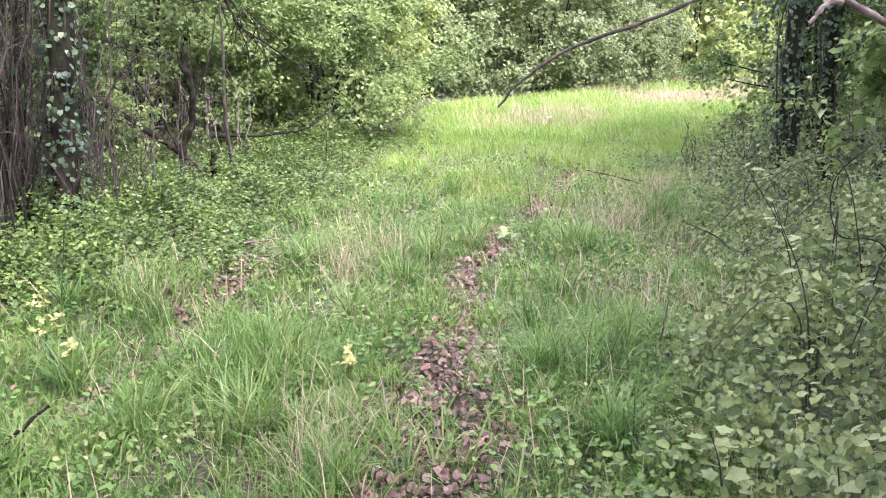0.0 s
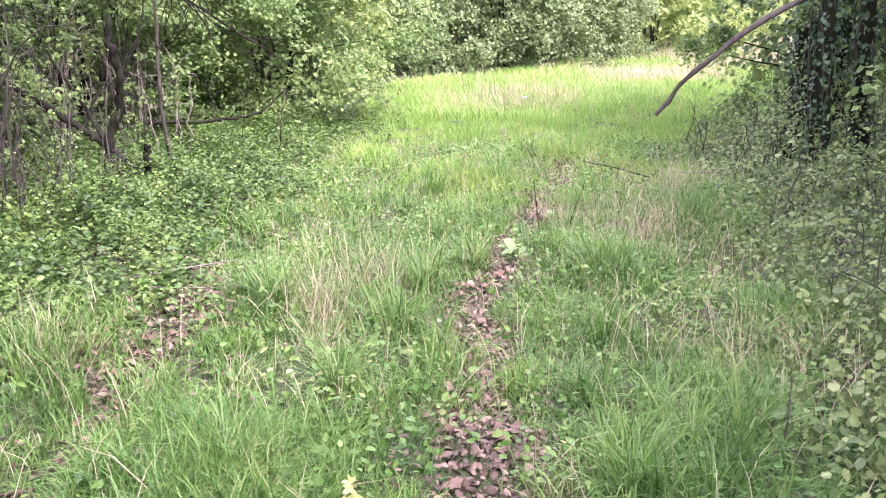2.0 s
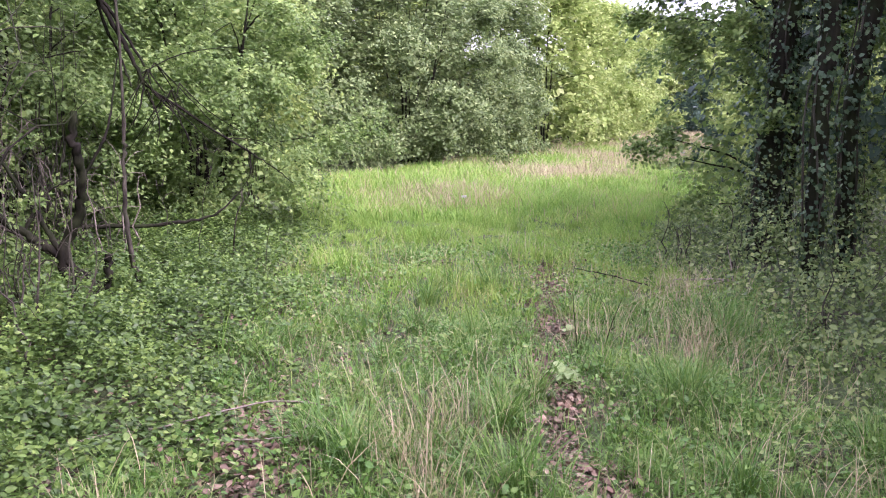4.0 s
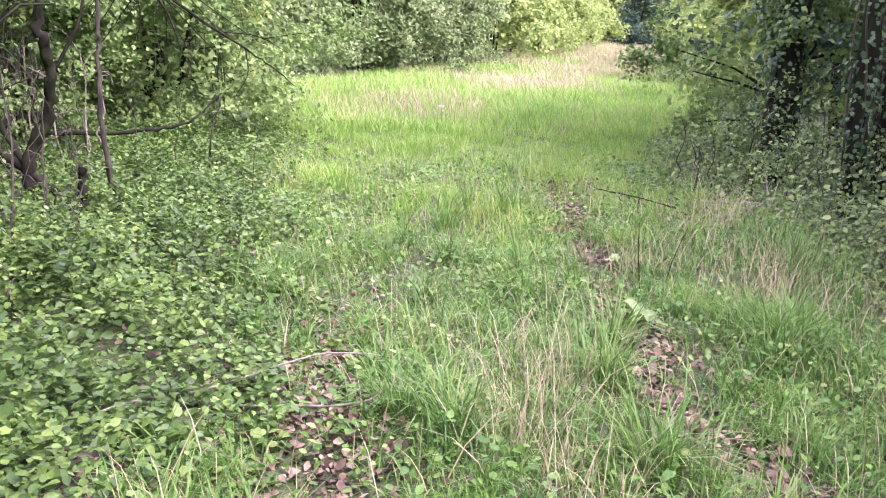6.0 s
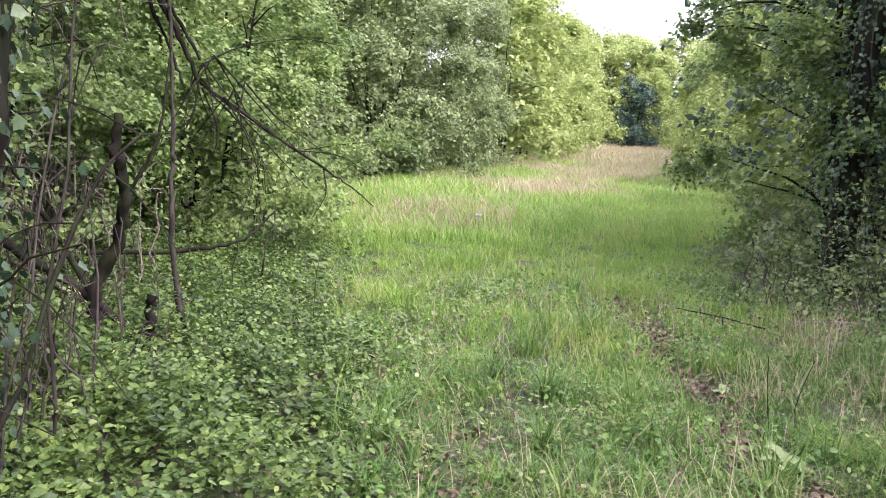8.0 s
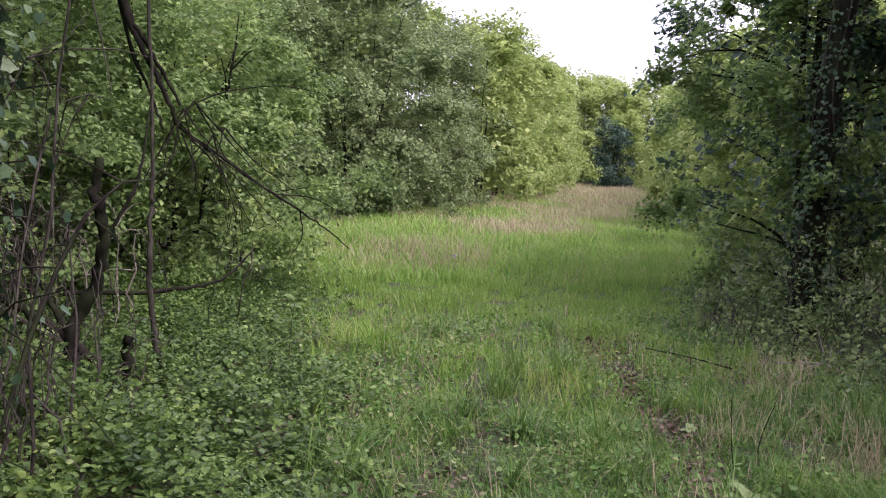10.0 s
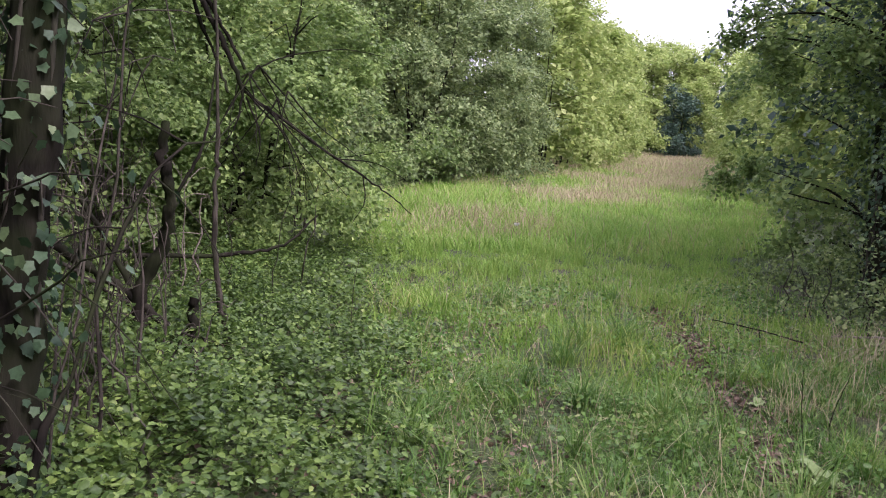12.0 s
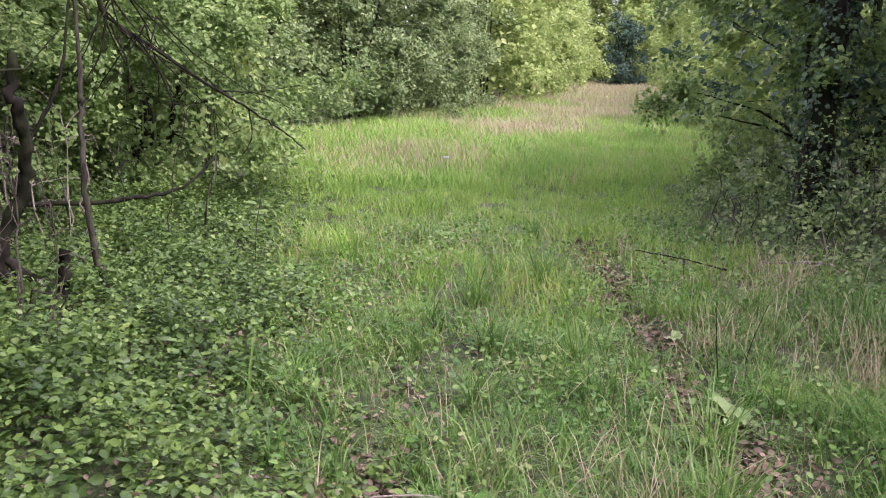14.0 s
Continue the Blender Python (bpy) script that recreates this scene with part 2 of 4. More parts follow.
def tube(buf, points, r0, r1, n=10, sides=6, wobble=0.0, knots=0.12):
    """A limb: a rounded, tapering, slightly knotty tube through the points."""
    c = smooth_line(points, n)
    c[1:-1] += rng.normal(0, wobble, (n - 2, 3)) if wobble else 0
    tan = unit(np.gradient(c, axis=0))
    ref = np.array((0.31, 0.87, 0.38))
    x = unit(np.cross(tan, ref))
    y = np.cross(tan, x)
    r = np.linspace(r0, r1, n) * (1 + rng.normal(0, knots, n))
    a = np.linspace(0, 2 * np.pi, sides, endpoint=False)
    ring = (np.cos(a)[None, :, None] * x[:, None] + np.sin(a)[None, :, None] * y[:, None]) * r[:, None, None]
    v = (c[:, None] + ring).reshape(-1, 3)
    i, j = np.meshgrid(np.arange(n - 1), np.arange(sides), indexing="ij")
    q = np.stack([i * sides + j, i * sides + (j + 1) % sides, (i + 1) * sides + (j + 1) % sides, (i + 1) * sides + j], -1)
    buf.add(v, q.reshape(-1, 4))
    return c


# ---- the ground: one sheet, with two worn wheel tracks ----
TRACK_RIGHT = np.array([(-0.25, -6.0), (-0.1, 0.0), (-0.07, 2.9), (0.03, 4.2), (0.12, 5.4), (0.24, 6.4), (0.45, 7.3), (0.75, 8.2), (1.1, 9.3), (1.7, 11.0), (4.5, 16.5), (16.0, 36.0)])
TRACK_LEFT = TRACK_RIGHT + np.array((-1.55, 0.0))


def track_x(track, y):
    return np.interp(y, track[:, 1], track[:, 0])


def left_edge(y):
    return np.interp(y, [-5, 3.5, 4.6, 5.4, 6.2, 8, 10, 12, 14, 17, 22, 27], [-3.2, -2.9, -2.5, -1.95, -1.55, -1.3, -1.0, -0.9, -0.5, -0.6, -0.5, 0.5])


def right_edge(y):
    return np.interp(y, [-5, 2.2, 3.2, 4.8, 6.5, 8, 10, 11.5, 14, 20, 30, 45], [0.75, 0.75, 0.9, 1.45, 2.0, 2.35, 2.7, 3.0, 4.4, 8.2, 15.0, 24.5])


def ground_z(x, y):
    z = 0.03 * np.sin(0.9 * x + 0.6 * y) + 0.025 * np.sin(1.9 * y - 1.3 * x + 1) + 0.012 * np.sin(5.1 * x + 3.3 * y) + 0.008 * np.sin(9.0 * y - 7.0 * x)
    for tr in (TRACK_RIGHT, TRACK_LEFT):
        z = z - 0.06 * np.exp(-((x - track_x(tr, y)) / 0.2) ** 2)
    return z * np.exp(-(np.hypot(x, y - 8) / 60) ** 2) + 0.008 * np.clip(y - 20, 0, 90)


def on_ground(x, y, lift=0.0):
    return np.stack([x, y, ground_z(x, y) + lift], 1)


def build_ground():
    fine = np.arange(-7, 7.01, 0.14)
    far = np.array([8, 10, 13, 18, 26, 40, 70, 130, 260, 600.0])
    xs = np.concatenate([-far[::-1], fine, far])
    ys = np.concatenate([-far[::-1], np.arange(-7, 24, 0.14), 18 + far[1:]])
    ys = np.unique(ys)
    gx, gy = np.meshgrid(xs, ys, indexing="ij")
    v = np.stack([gx, gy, ground_z(gx, gy)], -1).reshape(-1, 3)
    i, j = np.meshgrid(np.arange(len(xs) - 1), np.arange(len(ys) - 1), indexing="ij")
    w = len(ys)
    q = np.stack([i * w + j, (i + 1) * w + j, (i + 1) * w + j + 1, i * w + j + 1], -1).reshape(-1, 4)
    tagged(new("ground", Buf().add(v, q).mesh("ground", SOIL, True)), "dark soil with moss and two worn wheel tracks", "ground", kind="structure")


build_ground()


# ---- trees and shrubs ----
def grow(name, label, seed, height, radius, leaf_mat, bark=BARK, leaf=0.05, count=12000, shape=PLAIN, stems=4, low=0.05, clusters=110, trunk_r=0.07,
         fill=0.55, group="", limbs=36, far=False, inside=0.1):
    """A shrub or small tree on several leaning stems: limbs run to clumps of leaves in an uneven crown, with gaps between the clumps."""
    global rng
    keep, rng = rng, np.random.default_rng(seed)
    ob = thing(name, label, "tree" if height > 4.5 else "shrub", group)
    # clumps fill an uneven dome from the ground, or from low, to the top
    a = rng.uniform(0, 2 * np.pi, clusters)
    h = low + (1 - low) * rng.random(clusters) ** 0.9
    prof = np.sqrt(np.clip(1 - np.clip((h - 0.25) / 0.78, 0, 1) ** 2.2, 0.02, 1)) * np.interp(h, [0, 0.25], [0.88, 1])
    r = radius * prof * np.sqrt(rng.uniform(fill ** 2, 1.0, clusters)) * (1 + 0.16 * np.sin(2 * a + seed) + 0.14 * np.sin(3 * a - 5 * h + seed) + rng.normal(0, 0.07, clusters))
    cen = np.stack([np.cos(a) * r, np.sin(a) * r, np.maximum(h * height, 0.1)], 1)
    # stems
    stemlines = []
    for k in range(stems):
        a = 2 * math.pi * (k + rng.uniform(0, 0.7)) / stems
        d = np.array((math.cos(a), math.sin(a), 0))
        rr = radius * rng.uniform(0.15, 0.5)
        pts = [d * 0.12 * radius * rng.uniform(0.2, 1), d * rr * 0.4 + (0, 0, height * 0.25), d * rr * 0.8 + (rng.normal(0, 0.1), rng.normal(0, 0.1), height * 0.55), d * rr + (0, 0, height * rng.uniform(0.8, 0.97))]
        pts[0] = pts[0] - np.array((0, 0, 0.1))
        b = Buf()
        stemlines.append(tube(b, pts, trunk_r * rng.uniform(0.7, 1.1), trunk_r * 0.15, 12, 7, 0.015))
        part("trunk", b, bark, ob, smooth=True)
    allst = np.concatenate(stemlines)
    b = Buf()
    for c in cen[:: max(1, clusters // limbs)]:
        below = allst[allst[:, 2] < max(c[2] - 0.1, 0.4)]
        s = below[np.argmin(np.linalg.norm(below - c, axis=1))]
        m = (s + c) / 2 + rng.normal(0, 0.08 * radius, 3)
        b = b if far else Buf()
        tube(b, [s, m, c], trunk_r * 0.25, trunk_r * 0.05, 5, 4, 0.01)
        if not far:
            part("limb", b, bark, ob, smooth=True)
    if far:
        part("branchwork", b, bark, ob, "thin crooked side limbs", "stuff", True)
    # leaves sit along short arching sprays that leave each clump outwards
    per_spray = 12
    n_spray = count // per_spray
    idx = rng.choice(clusters, n_spray, p=rng.dirichlet(np.full(clusters, 1.1)))
    size = radius * 1.1 / clusters ** (1 / 3) * rng.uniform(0.7, 1.5, clusters)[idx][:, None]
    foot = cen[idx] + rng.normal(0, 1, (n_spray, 3)) * size * np.array((0.3, 0.3, 0.22))
    out = unit(unit(foot * np.array((1, 1, 0.35))) + rng.normal(0, 0.7, (n_spray, 3)) + np.array((0, 0, 0.3)))
    reach = size * rng.uniform(0.35, 0.95, (n_spray, 1))
    t = np.tile(np.linspace(0.05, 1, per_spray), n_spray)[:, None]
    k = np.repeat(np.arange(n_spray), per_spray)
    at = foot[k] + out[k] * reach[k] * t - np.array((0, 0, 0.4)) * reach[k] * t ** 2 + rng.normal(0, leaf * 0.45, (len(k), 3))
    # the shaded inside of the crown, larger and fewer
    n_in = int(count * inside)
    j = rng.integers(0, clusters, n_in)
    inner = cen[j] * np.array((0.62, 0.62, 0.94)) + rng.normal(0, 0.1 * radius, (n_in, 3))
    at = np.concatenate([at, inner])
    wide = np.concatenate([leaf * rng.uniform(0.55, 1.25, len(k)), 1.7 * leaf * rng.uniform(0.6, 1.2, n_in)])
    at[:, 2] = np.maximum(at[:, 2], 0.03)
    normal = unit(at - np.array((0, 0, height * 0.3))) * 0.5 + np.array((0, 0, 0.8))
    b = Buf()
    leaves(b, shape, at, wide, normal, 0.55)
    part("crown", b, leaf_mat, ob, "uneven crown of small leaves", kind="stuff")
    rng = keep
    return ob


def stand(ob, places):
    """Places a grown plant and its copies: x, y, turn, scale."""
    for k, (x, y, turn, s) in enumerate(places):
        z = float(ground_z(np.array(x), np.array(y))) - 0.02
        m = pose(x, y, z, 0, 0, turn)
        o = ob if k == 0 else copy_thing(ob, m)
        o.matrix_basis = m @ Matrix.Diagonal((s, s, s, 1))


haw = grow("hawthorn_bush", "sprawling hawthorn bush with small mid-green leaves", 3, 3.5, 1.9, HAWTHORN, leaf=0.062, count=58000, stems=7, low=0.0, clusters=190, trunk_r=0.04, fill=0.62, group="hawthorn thicket")
stand(haw, [(-1.95, 14.7, 0, 1.0), (-4.1, 12.8, 80, 1.05), (-5.7, 10.6, 200, 1.1), (-3.3, 17.2, 140, 1.1), (-6.4, 7.8, 20, 1.05)])
fresh = grow("field_maple", "field maple with fresh yellow-green spring leaves", 5, 5.6, 2.1, FRESH, leaf=0.11, count=24000, stems=4, low=0.05, clusters=220, trunk_r=0.05, fill=0.5, group="fresh green trees")
stand(fresh, [(-2.0, 19.6, 0, 1.0), (-5.4, 17.5, 120, 1.15), (10.4, 18.8, 200, 1.0)])
maple = grow("field_maple", "distant field maple with fresh yellow-green leaves", 6, 5.8, 2.3, FRESH, leaf=0.155, count=14000, stems=4, low=0.0, clusters=130, trunk_r=0.04, fill=0.3, group="fresh green trees", far=True)
stand(maple, [(9.6, 35.6, 0, 1.2), (12.4, 40.5, 160, 1.25), (15.2, 45.8, 250, 1.25), (18.4, 51.5, 10, 1.3), (21.8, 57.5, 100, 1.3), (25.2, 63.5, 40, 1.35), (28.0, 70.0, 200, 1.4),
              (13.2, 23.8, 300, 1.0), (16.0, 28.6, 30, 1.05), (19.0, 33.8, 190, 1.1), (22.4, 39.4, 80, 1.1), (26.0, 45.5, 330, 1.15), (30.0, 52.0, 60, 1.2), (34.0, 59.0, 140, 1.2), (38.0, 66.5, 10, 1.25),
              (33.2, 66.5, 30, 1.0), (35.8, 70.0, 220, 1.3), (4.8, 33.6, 300, 1.1), (2.4, 34.2, 10, 1.25), (-1.8, 33.6, 190, 1.3), (31.0, 71.0, 30, 1.5), (34.5, 71.0, 130, 1.5), (32.5, 78.0, 60, 1.75), (36.5, 77.0, 160, 1.7), (28.5, 81.0, 250, 1.8), (41.0, 76.0, 20, 1.7), (-4.5, 24.5, 80, 1.3), (0.5, 35.5, 50, 1.5), (6.5, 39.0, 110, 1.5), (-3.6, 37.0, 200, 1.6), (3.4, 41.0, 10, 1.7), (-8.0, 34.0, 300, 1.6), (-9.5, 21.0, 10, 1.4), (21.0, 26.0, 70, 1.4), (14.0, 15.0, 230, 1.1)])
will = grow("grey_willow", "broad grey willow with dense grey-green foliage", 9, 6.3, 2.9, WILLOW, leaf=0.105, count=54000, stems=9, low=0.0, clusters=240, trunk_r=0.04, fill=0.6, group="grey willows", far=True)
stand(will, [(3.1, 28.2, 0, 1.0), (6.2, 32.4, 130, 0.95), (-0.6, 26.2, 220, 1.0), (-4.4, 28.0, 20, 1.15), (17.6, 25.5, 60, 0.95)])
hazel = grow("hazel_shrub", "young hazel shrub with sparse light green leaves", 18, 2.7, 0.75, HAWTHORN, TWIG, leaf=0.042, count=2600, shape=LEAF, inside=0.0, stems=9, low=0.08, clusters=110, trunk_r=0.014, fill=0.2, group="hazel shrubs")
stand(hazel, [(-3.35, 8.5, 0, 1.0), (-3.45, 7.9, 150, 0.8), (-3.9, 9.4, 200, 1.1), (-3.2, 11.6, 60, 1.0), (-1.3, 14.0, 300, 0.75)])
# crowns above the view, added only to darken the near track
shade = grow("ash_tree", "tall tree out of view, its crown added to shade the track edge", 19, 8.6, 3.0, HAWTHORN, leaf=0.15, count=12000, stems=2, low=0.5, clusters=150, trunk_r=0.08, fill=0.2, group="overhanging trees", far=True)
stand(shade, [(-4.0, 7.9, 0, 1.0), (-4.8, 11.6, 120, 0.95), (-4.6, 3.6, 240, 0.9), (5.2, 8.4, 50, 0.9)])
dark = grow("dark_thorn_tree", "dense dark green thorn tree at the end of the clearing", 12, 4.8, 1.9, DARKLEAF, leaf=0.2, count=7000, stems=3, low=0.0, clusters=90, fill=0.4, far=True)
stand(dark, [(30.6, 64.0, 0, 1.0)])
ivyt = grow("ivy_clad_tree", "tree hung with dark ivy at the edge of the grass", 15, 6.5, 1.6, HAWTHORN, leaf=0.075, count=38000, stems=3, low=0.0, clusters=190, trunk_r=0.1, fill=0.55, group="dark ivy-clad trees")
stand(ivyt, [(5.2, 12.3, 0, 1.0), (5.4, 8.8, 100, 1.0), (4.2, 5.6, 160, 1.0), (-6.0, 5.2, 260, 1.0)])
wood = grow("woodland_tree", "dense woodland tree, also added out of view to shade the track", 16, 8.5, 2.6, DARKLEAF, leaf=0.16, count=14000, stems=3, low=0.1, clusters=160, trunk_r=0.13, fill=0.4, group="woodland trees", far=True)
# copies with y under 2 stay unseen, added to block sun from the near ground
stand(wood, [(7.4, 10.6, 0, 1.0), (8.0, 14.6, 40, 0.9), (4.6, 1.8, 90, 1.0), (-6.0, 0.8, 200, 1.0), (-3.4, -3.6, 20, 1.15), (3.0, -3.8, 300, 1.15), (0.0, -7.5, 130, 1.3), (-8.0, 12.5, 250, 0.95), (-8.0, 6.5, 100, 1.0), (-7.4, 16.5, 10, 0.9)])


# ---- trunks at the edge of the track ----
def ivy_trunk(name, label, line, r0, r1, n_ivy, seed, reach=0.12):
    global rng
    keep, rng = rng, np.random.default_rng(seed)
    base = np.array(line[0])
    ob = thing(name, label, "tree", "", tuple(base))
    pts = [np.array(p) - base for p in line]
    b = Buf()
    c = tube(b, pts, r0, r1, 26, 12, 0.012, 0.08)
    part("trunk", b, BARK, ob, "dark rough trunk", smooth=True)
    b = Buf()
    for k in range(9):
        s = c + rng.normal(0, r0 * 0.55, 3)
        tube(b, s[:: 3] + rng.normal(0, 0.02, s[::3].shape), 0.012, 0.006, 18, 5)
    part("ivy_stem", b, TWIG, ob, "woody ivy stems climbing the trunk", smooth=True)
    i = rng.integers(0, len(c), n_ivy)
    a = rng.uniform(0, 2 * np.pi, n_ivy)
    rad = (np.linspace(r0, r1, 26)[i] + rng.exponential(reach * 0.55, n_ivy))
    at = c[i] + np.stack([np.cos(a) * rad, np.sin(a) * rad, rng.uniform(-0.12, 0.12, n_ivy)], 1)
    nrm = np.stack([np.cos(a), np.sin(a), np.full(n_ivy, 0.4)], 1)
    b = Buf()
    leaves(b, LOBED, at, rng.uniform(0.025, 0.055, n_ivy), nrm, 0.4, np.tile((0, 0, -1.0), (n_ivy, 1)))
    part("ivy_leaves", b, IVY, ob, "dark glossy ivy leaves", kind="stuff")
    rng = keep
    return ob


ivy_trunk("ivy_tree", "dark tree trunk wrapped in climbing ivy", [(-2.98, 7.0, -0.1), (-2.93, 6.95, 0.75), (-2.85, 6.9, 1.9), (-2.8, 7.0, 3.2), (-2.95, 7.2, 5.0)], 0.1, 0.065, 1500, 21)
ivy_trunk("ivy_tree", "leaning tree trunk thickly clad in dark ivy", [(4.3, 11.3, -0.1), (4.35, 11.3, 1.4), (4.45, 11.3, 2.8), (5.0, 11.5, 6.0)], 0.16, 0.1, 3200, 22, 0.3)
ivy_trunk("ivy_tree", "dark bare-sided trunk among brambles", [(3.55, 9.2, -0.1), (3.5, 9.2, 1.5), (3.6, 9.3, 3.2), (3.5, 9.4, 6.0)], 0.085, 0.07, 1500, 23)
ivy_trunk("ivy_tree", "dark ivy trunk deep in the thicket", [(4.1, 9.5, -0.1), (4.0, 9.5, 1.5), (4.2, 9.5, 3.2), (4.4, 9.6, 6.0)], 0.085, 0.06, 1500, 24)
ivy_trunk("ivy_tree", "slim dark trunk behind brambles", [(3.9, 7.9, -0.1), (4.0, 7.9, 1.5), (3.95, 8.0, 3.2), (4.1, 8.1, 6.0)], 0.09, 0.07, 700, 25)


def limb_thing(name, label, category, lines, mat, partname="stem", group=""):
    """A bare piece of wood made of several tapering lines: (radius at foot, at tip, points)."""
    base = np.array(lines[0][2][0], float)
    ob = thing(name, label, category, group, tuple(base))
    for r0, r1, pts in lines:
        b = Buf()
        tube(b, [np.array(p) - base for p in pts], r0, r1, 6 + 5 * len(pts), 8 if r0 > 0.02 else 5, r0 * 0.25, 0.1)
        part(partname, b, mat, ob, smooth=True)
    return ob


limb_thing("bent_sapling", "dark crooked sapling with a bare curved trunk", "tree",
           [(0.05, 0.028, [(-2.62, 9.3, -0.1), (-2.62, 9.3, 0.2), (-2.7, 9.3, 0.4), (-2.57, 9.25, 0.75), (-2.52, 9.15, 1.05), (-2.56, 9.1, 1.3), (-2.55, 9.1, 1.5)]),
            (0.022, 0.006, [(-2.68, 9.3, 0.38), (-2.9, 9.3, 0.8), (-3.15, 9.3, 1.25), (-3.25, 9.3, 1.9)]),
            (0.014, 0.005, [(-2.54, 9.2, 1.0), (-2.35, 9.2, 1.35), (-2.27, 9.3, 1.9)])], BARK, "trunk")
limb_thing("thin_sapling", "slender straight grey-brown sapling stem", "tree",
           [(0.026, 0.011, [(-2.15, 9.42, -0.05), (-2.175, 9.42, 0.15), (-2.227, 9.42, 0.44), (-2.267, 9.42, 0.76), (-2.26, 9.43, 1.18), (-2.255, 9.44, 1.45), (-2.3, 9.5, 2.6)])], TWIG, "trunk")
limb_thing("fallen_branch", "bleached dead branch leaning against the sapling", "branch",
           [(0.022, 0.01, [(-2.55, 10.1, 0.05), (-3.2, 10.2, 0.45), (-3.9, 10.3, 0.8), (-4.3, 10.3, 0.9)]),
            (0.014, 0.005, [(-3.2, 10.2, 0.45), (-3.0, 10.1, 0.8), (-2.75, 10.0, 0.95)]),
            (0.012, 0.005, [(-3.4, 10.2, 0.55), (-3.5, 10.1, 0.3), (-3.6, 10.0, 0.05)])], TWIG, "branch")
limb_thing("fallen_log", "dark rotting log lying under the thicket", "log",
           [(0.026, 0.034, [(-2.5, 9.3, 0.22), (-2.77, 9.3, 0.46), (-3.01, 9.3, 0.64), (-3.6, 9.35, 1.0)]), (0.026, 0.02, [(-2.5, 9.3, 0.22), (-2.38, 9.25, 0.1), (-2.2, 9.2, -0.02)])], BARK, "log")
limb_thing("low_branch", "dark low branch sweeping over the leaves", "branch",
           [(0.022, 0.008, [(-2.9, 11.2, 0.4), (-2.2, 11.2, 0.42), (-1.7, 11.3, 0.5), (-1.4, 11.4, 0.75)])], BARK, "branch")
limb_thing("tree_stump", "short dark stump among ground leaves", "stump", [(0.035, 0.028, [(-2.4, 9.3, -0.05), (-2.39, 9.3, 0.2), (-2.375, 9.3, 0.43)])], BARK, "stump")


def hanging_twigs():
    """Fine dead twigs that spray from the fork of the hanging branch."""
    out, fork = [], np.array((-2.14, 9.5, 1.78))
    for k in range(16):
        f = fork + np.array((0.06, -0.02, -0.05)) * (k % 6) + np.array((0, 0, 0.1 * (k % 3)))
        d = np.array((0.35 * math.sin(2.4 * k) + 0.12, 0.2 * math.cos(1.7 * k), -0.32 - 0.03 * (k % 5)))
        out.append((0.006, 0.002, [f, f + d * 0.5 + (0.03 * math.sin(5 * k), 0, -0.02), f + d * (1.0 + 0.12 * (k % 4))]))
    return out


limb_thing("hanging_branch", "dead twiggy branch hanging down from above", "branch",
           [(0.026, 0.014, [(-2.7, 9.6, 3.6), (-2.5, 9.55, 2.7), (-2.39, 9.5, 2.29), (-2.23, 9.5, 2.0), (-2.11, 9.5, 1.72)]),
            (0.017, 0.01, [(-2.72, 9.6, 3.5), (-2.45, 9.52, 2.5), (-2.3, 9.5, 2.2), (-2.1, 9.5, 1.85)]),
            (0.014, 0.008, [(-2.66, 9.6, 3.3), (-2.43, 9.56, 2.3), (-2.29, 9.55, 1.95), (-2.2, 9.5, 1.7)]),
            (0.011, 0.003, [(-2.11, 9.5, 1.72), (-1.75, 9.5, 1.48), (-1.33, 9.5, 1.21), (-1.15, 9.5, 1.1), (-0.99, 9.5, 0.97)]),
            (0.008, 0.003, [(-2.11, 9.5, 1.72), (-2.15, 9.45, 1.5), (-2.28, 9.45, 1.3)]),
            (0.007, 0.003, [(-2.09, 9.5, 1.68), (-2.0, 9.45, 1.45), (-2.02, 9.45, 1.25)]),
            (0.007, 0.003, [(-2.06, 9.5, 1.68), (-1.85, 9.45, 1.45), (-1.75, 9.45, 1.2)]),
            (0.006, 0.002, [(-2.12, 9.5, 1.8), (-1.85, 9.55, 1.95), (-1.5, 9.6, 2.02), (-1.2, 9.6, 2.0)]),
            (0.005, 0.002, [(-1.33, 9.5, 1.21), (-1.32, 9.45, 1.05), (-1.4, 9.45, 0.9)]),
            (0.005, 0.002, [(-1.5, 9.5, 1.32), (-1.25, 9.5, 1.3), (-1.05, 9.45, 1.2)])] + hanging_twigs(), BARK, "twig")
limb_thing("overhanging_branch", "bare brown branch arching over the track", "branch",
           [(0.0085, 0.004, [(1.7, 3.3, 2.08), (1.1, 3.1, 1.8), (0.72, 3.02, 1.64), (0.4, 3.0, 1.52), (0.26, 2.98, 1.43), (0.18, 2.98, 1.34)])], TWIG, "branch")
limb_thing("slanting_branch", "pale broken branch slanting down into brambles", "branch",
           [(0.008, 0.013, [(0.88, 2.5, 1.92), (1.03, 2.6, 1.73), (1.36, 2.75, 1.57), (1.9, 2.9, 1.2), (2.1, 3.0, -0.02)]),
            (0.006, 0.012, [(1.02, 2.58, 1.6), (1.08, 2.6, 1.66), (1.12, 2.62, 1.66)])], DEAD, "branch")
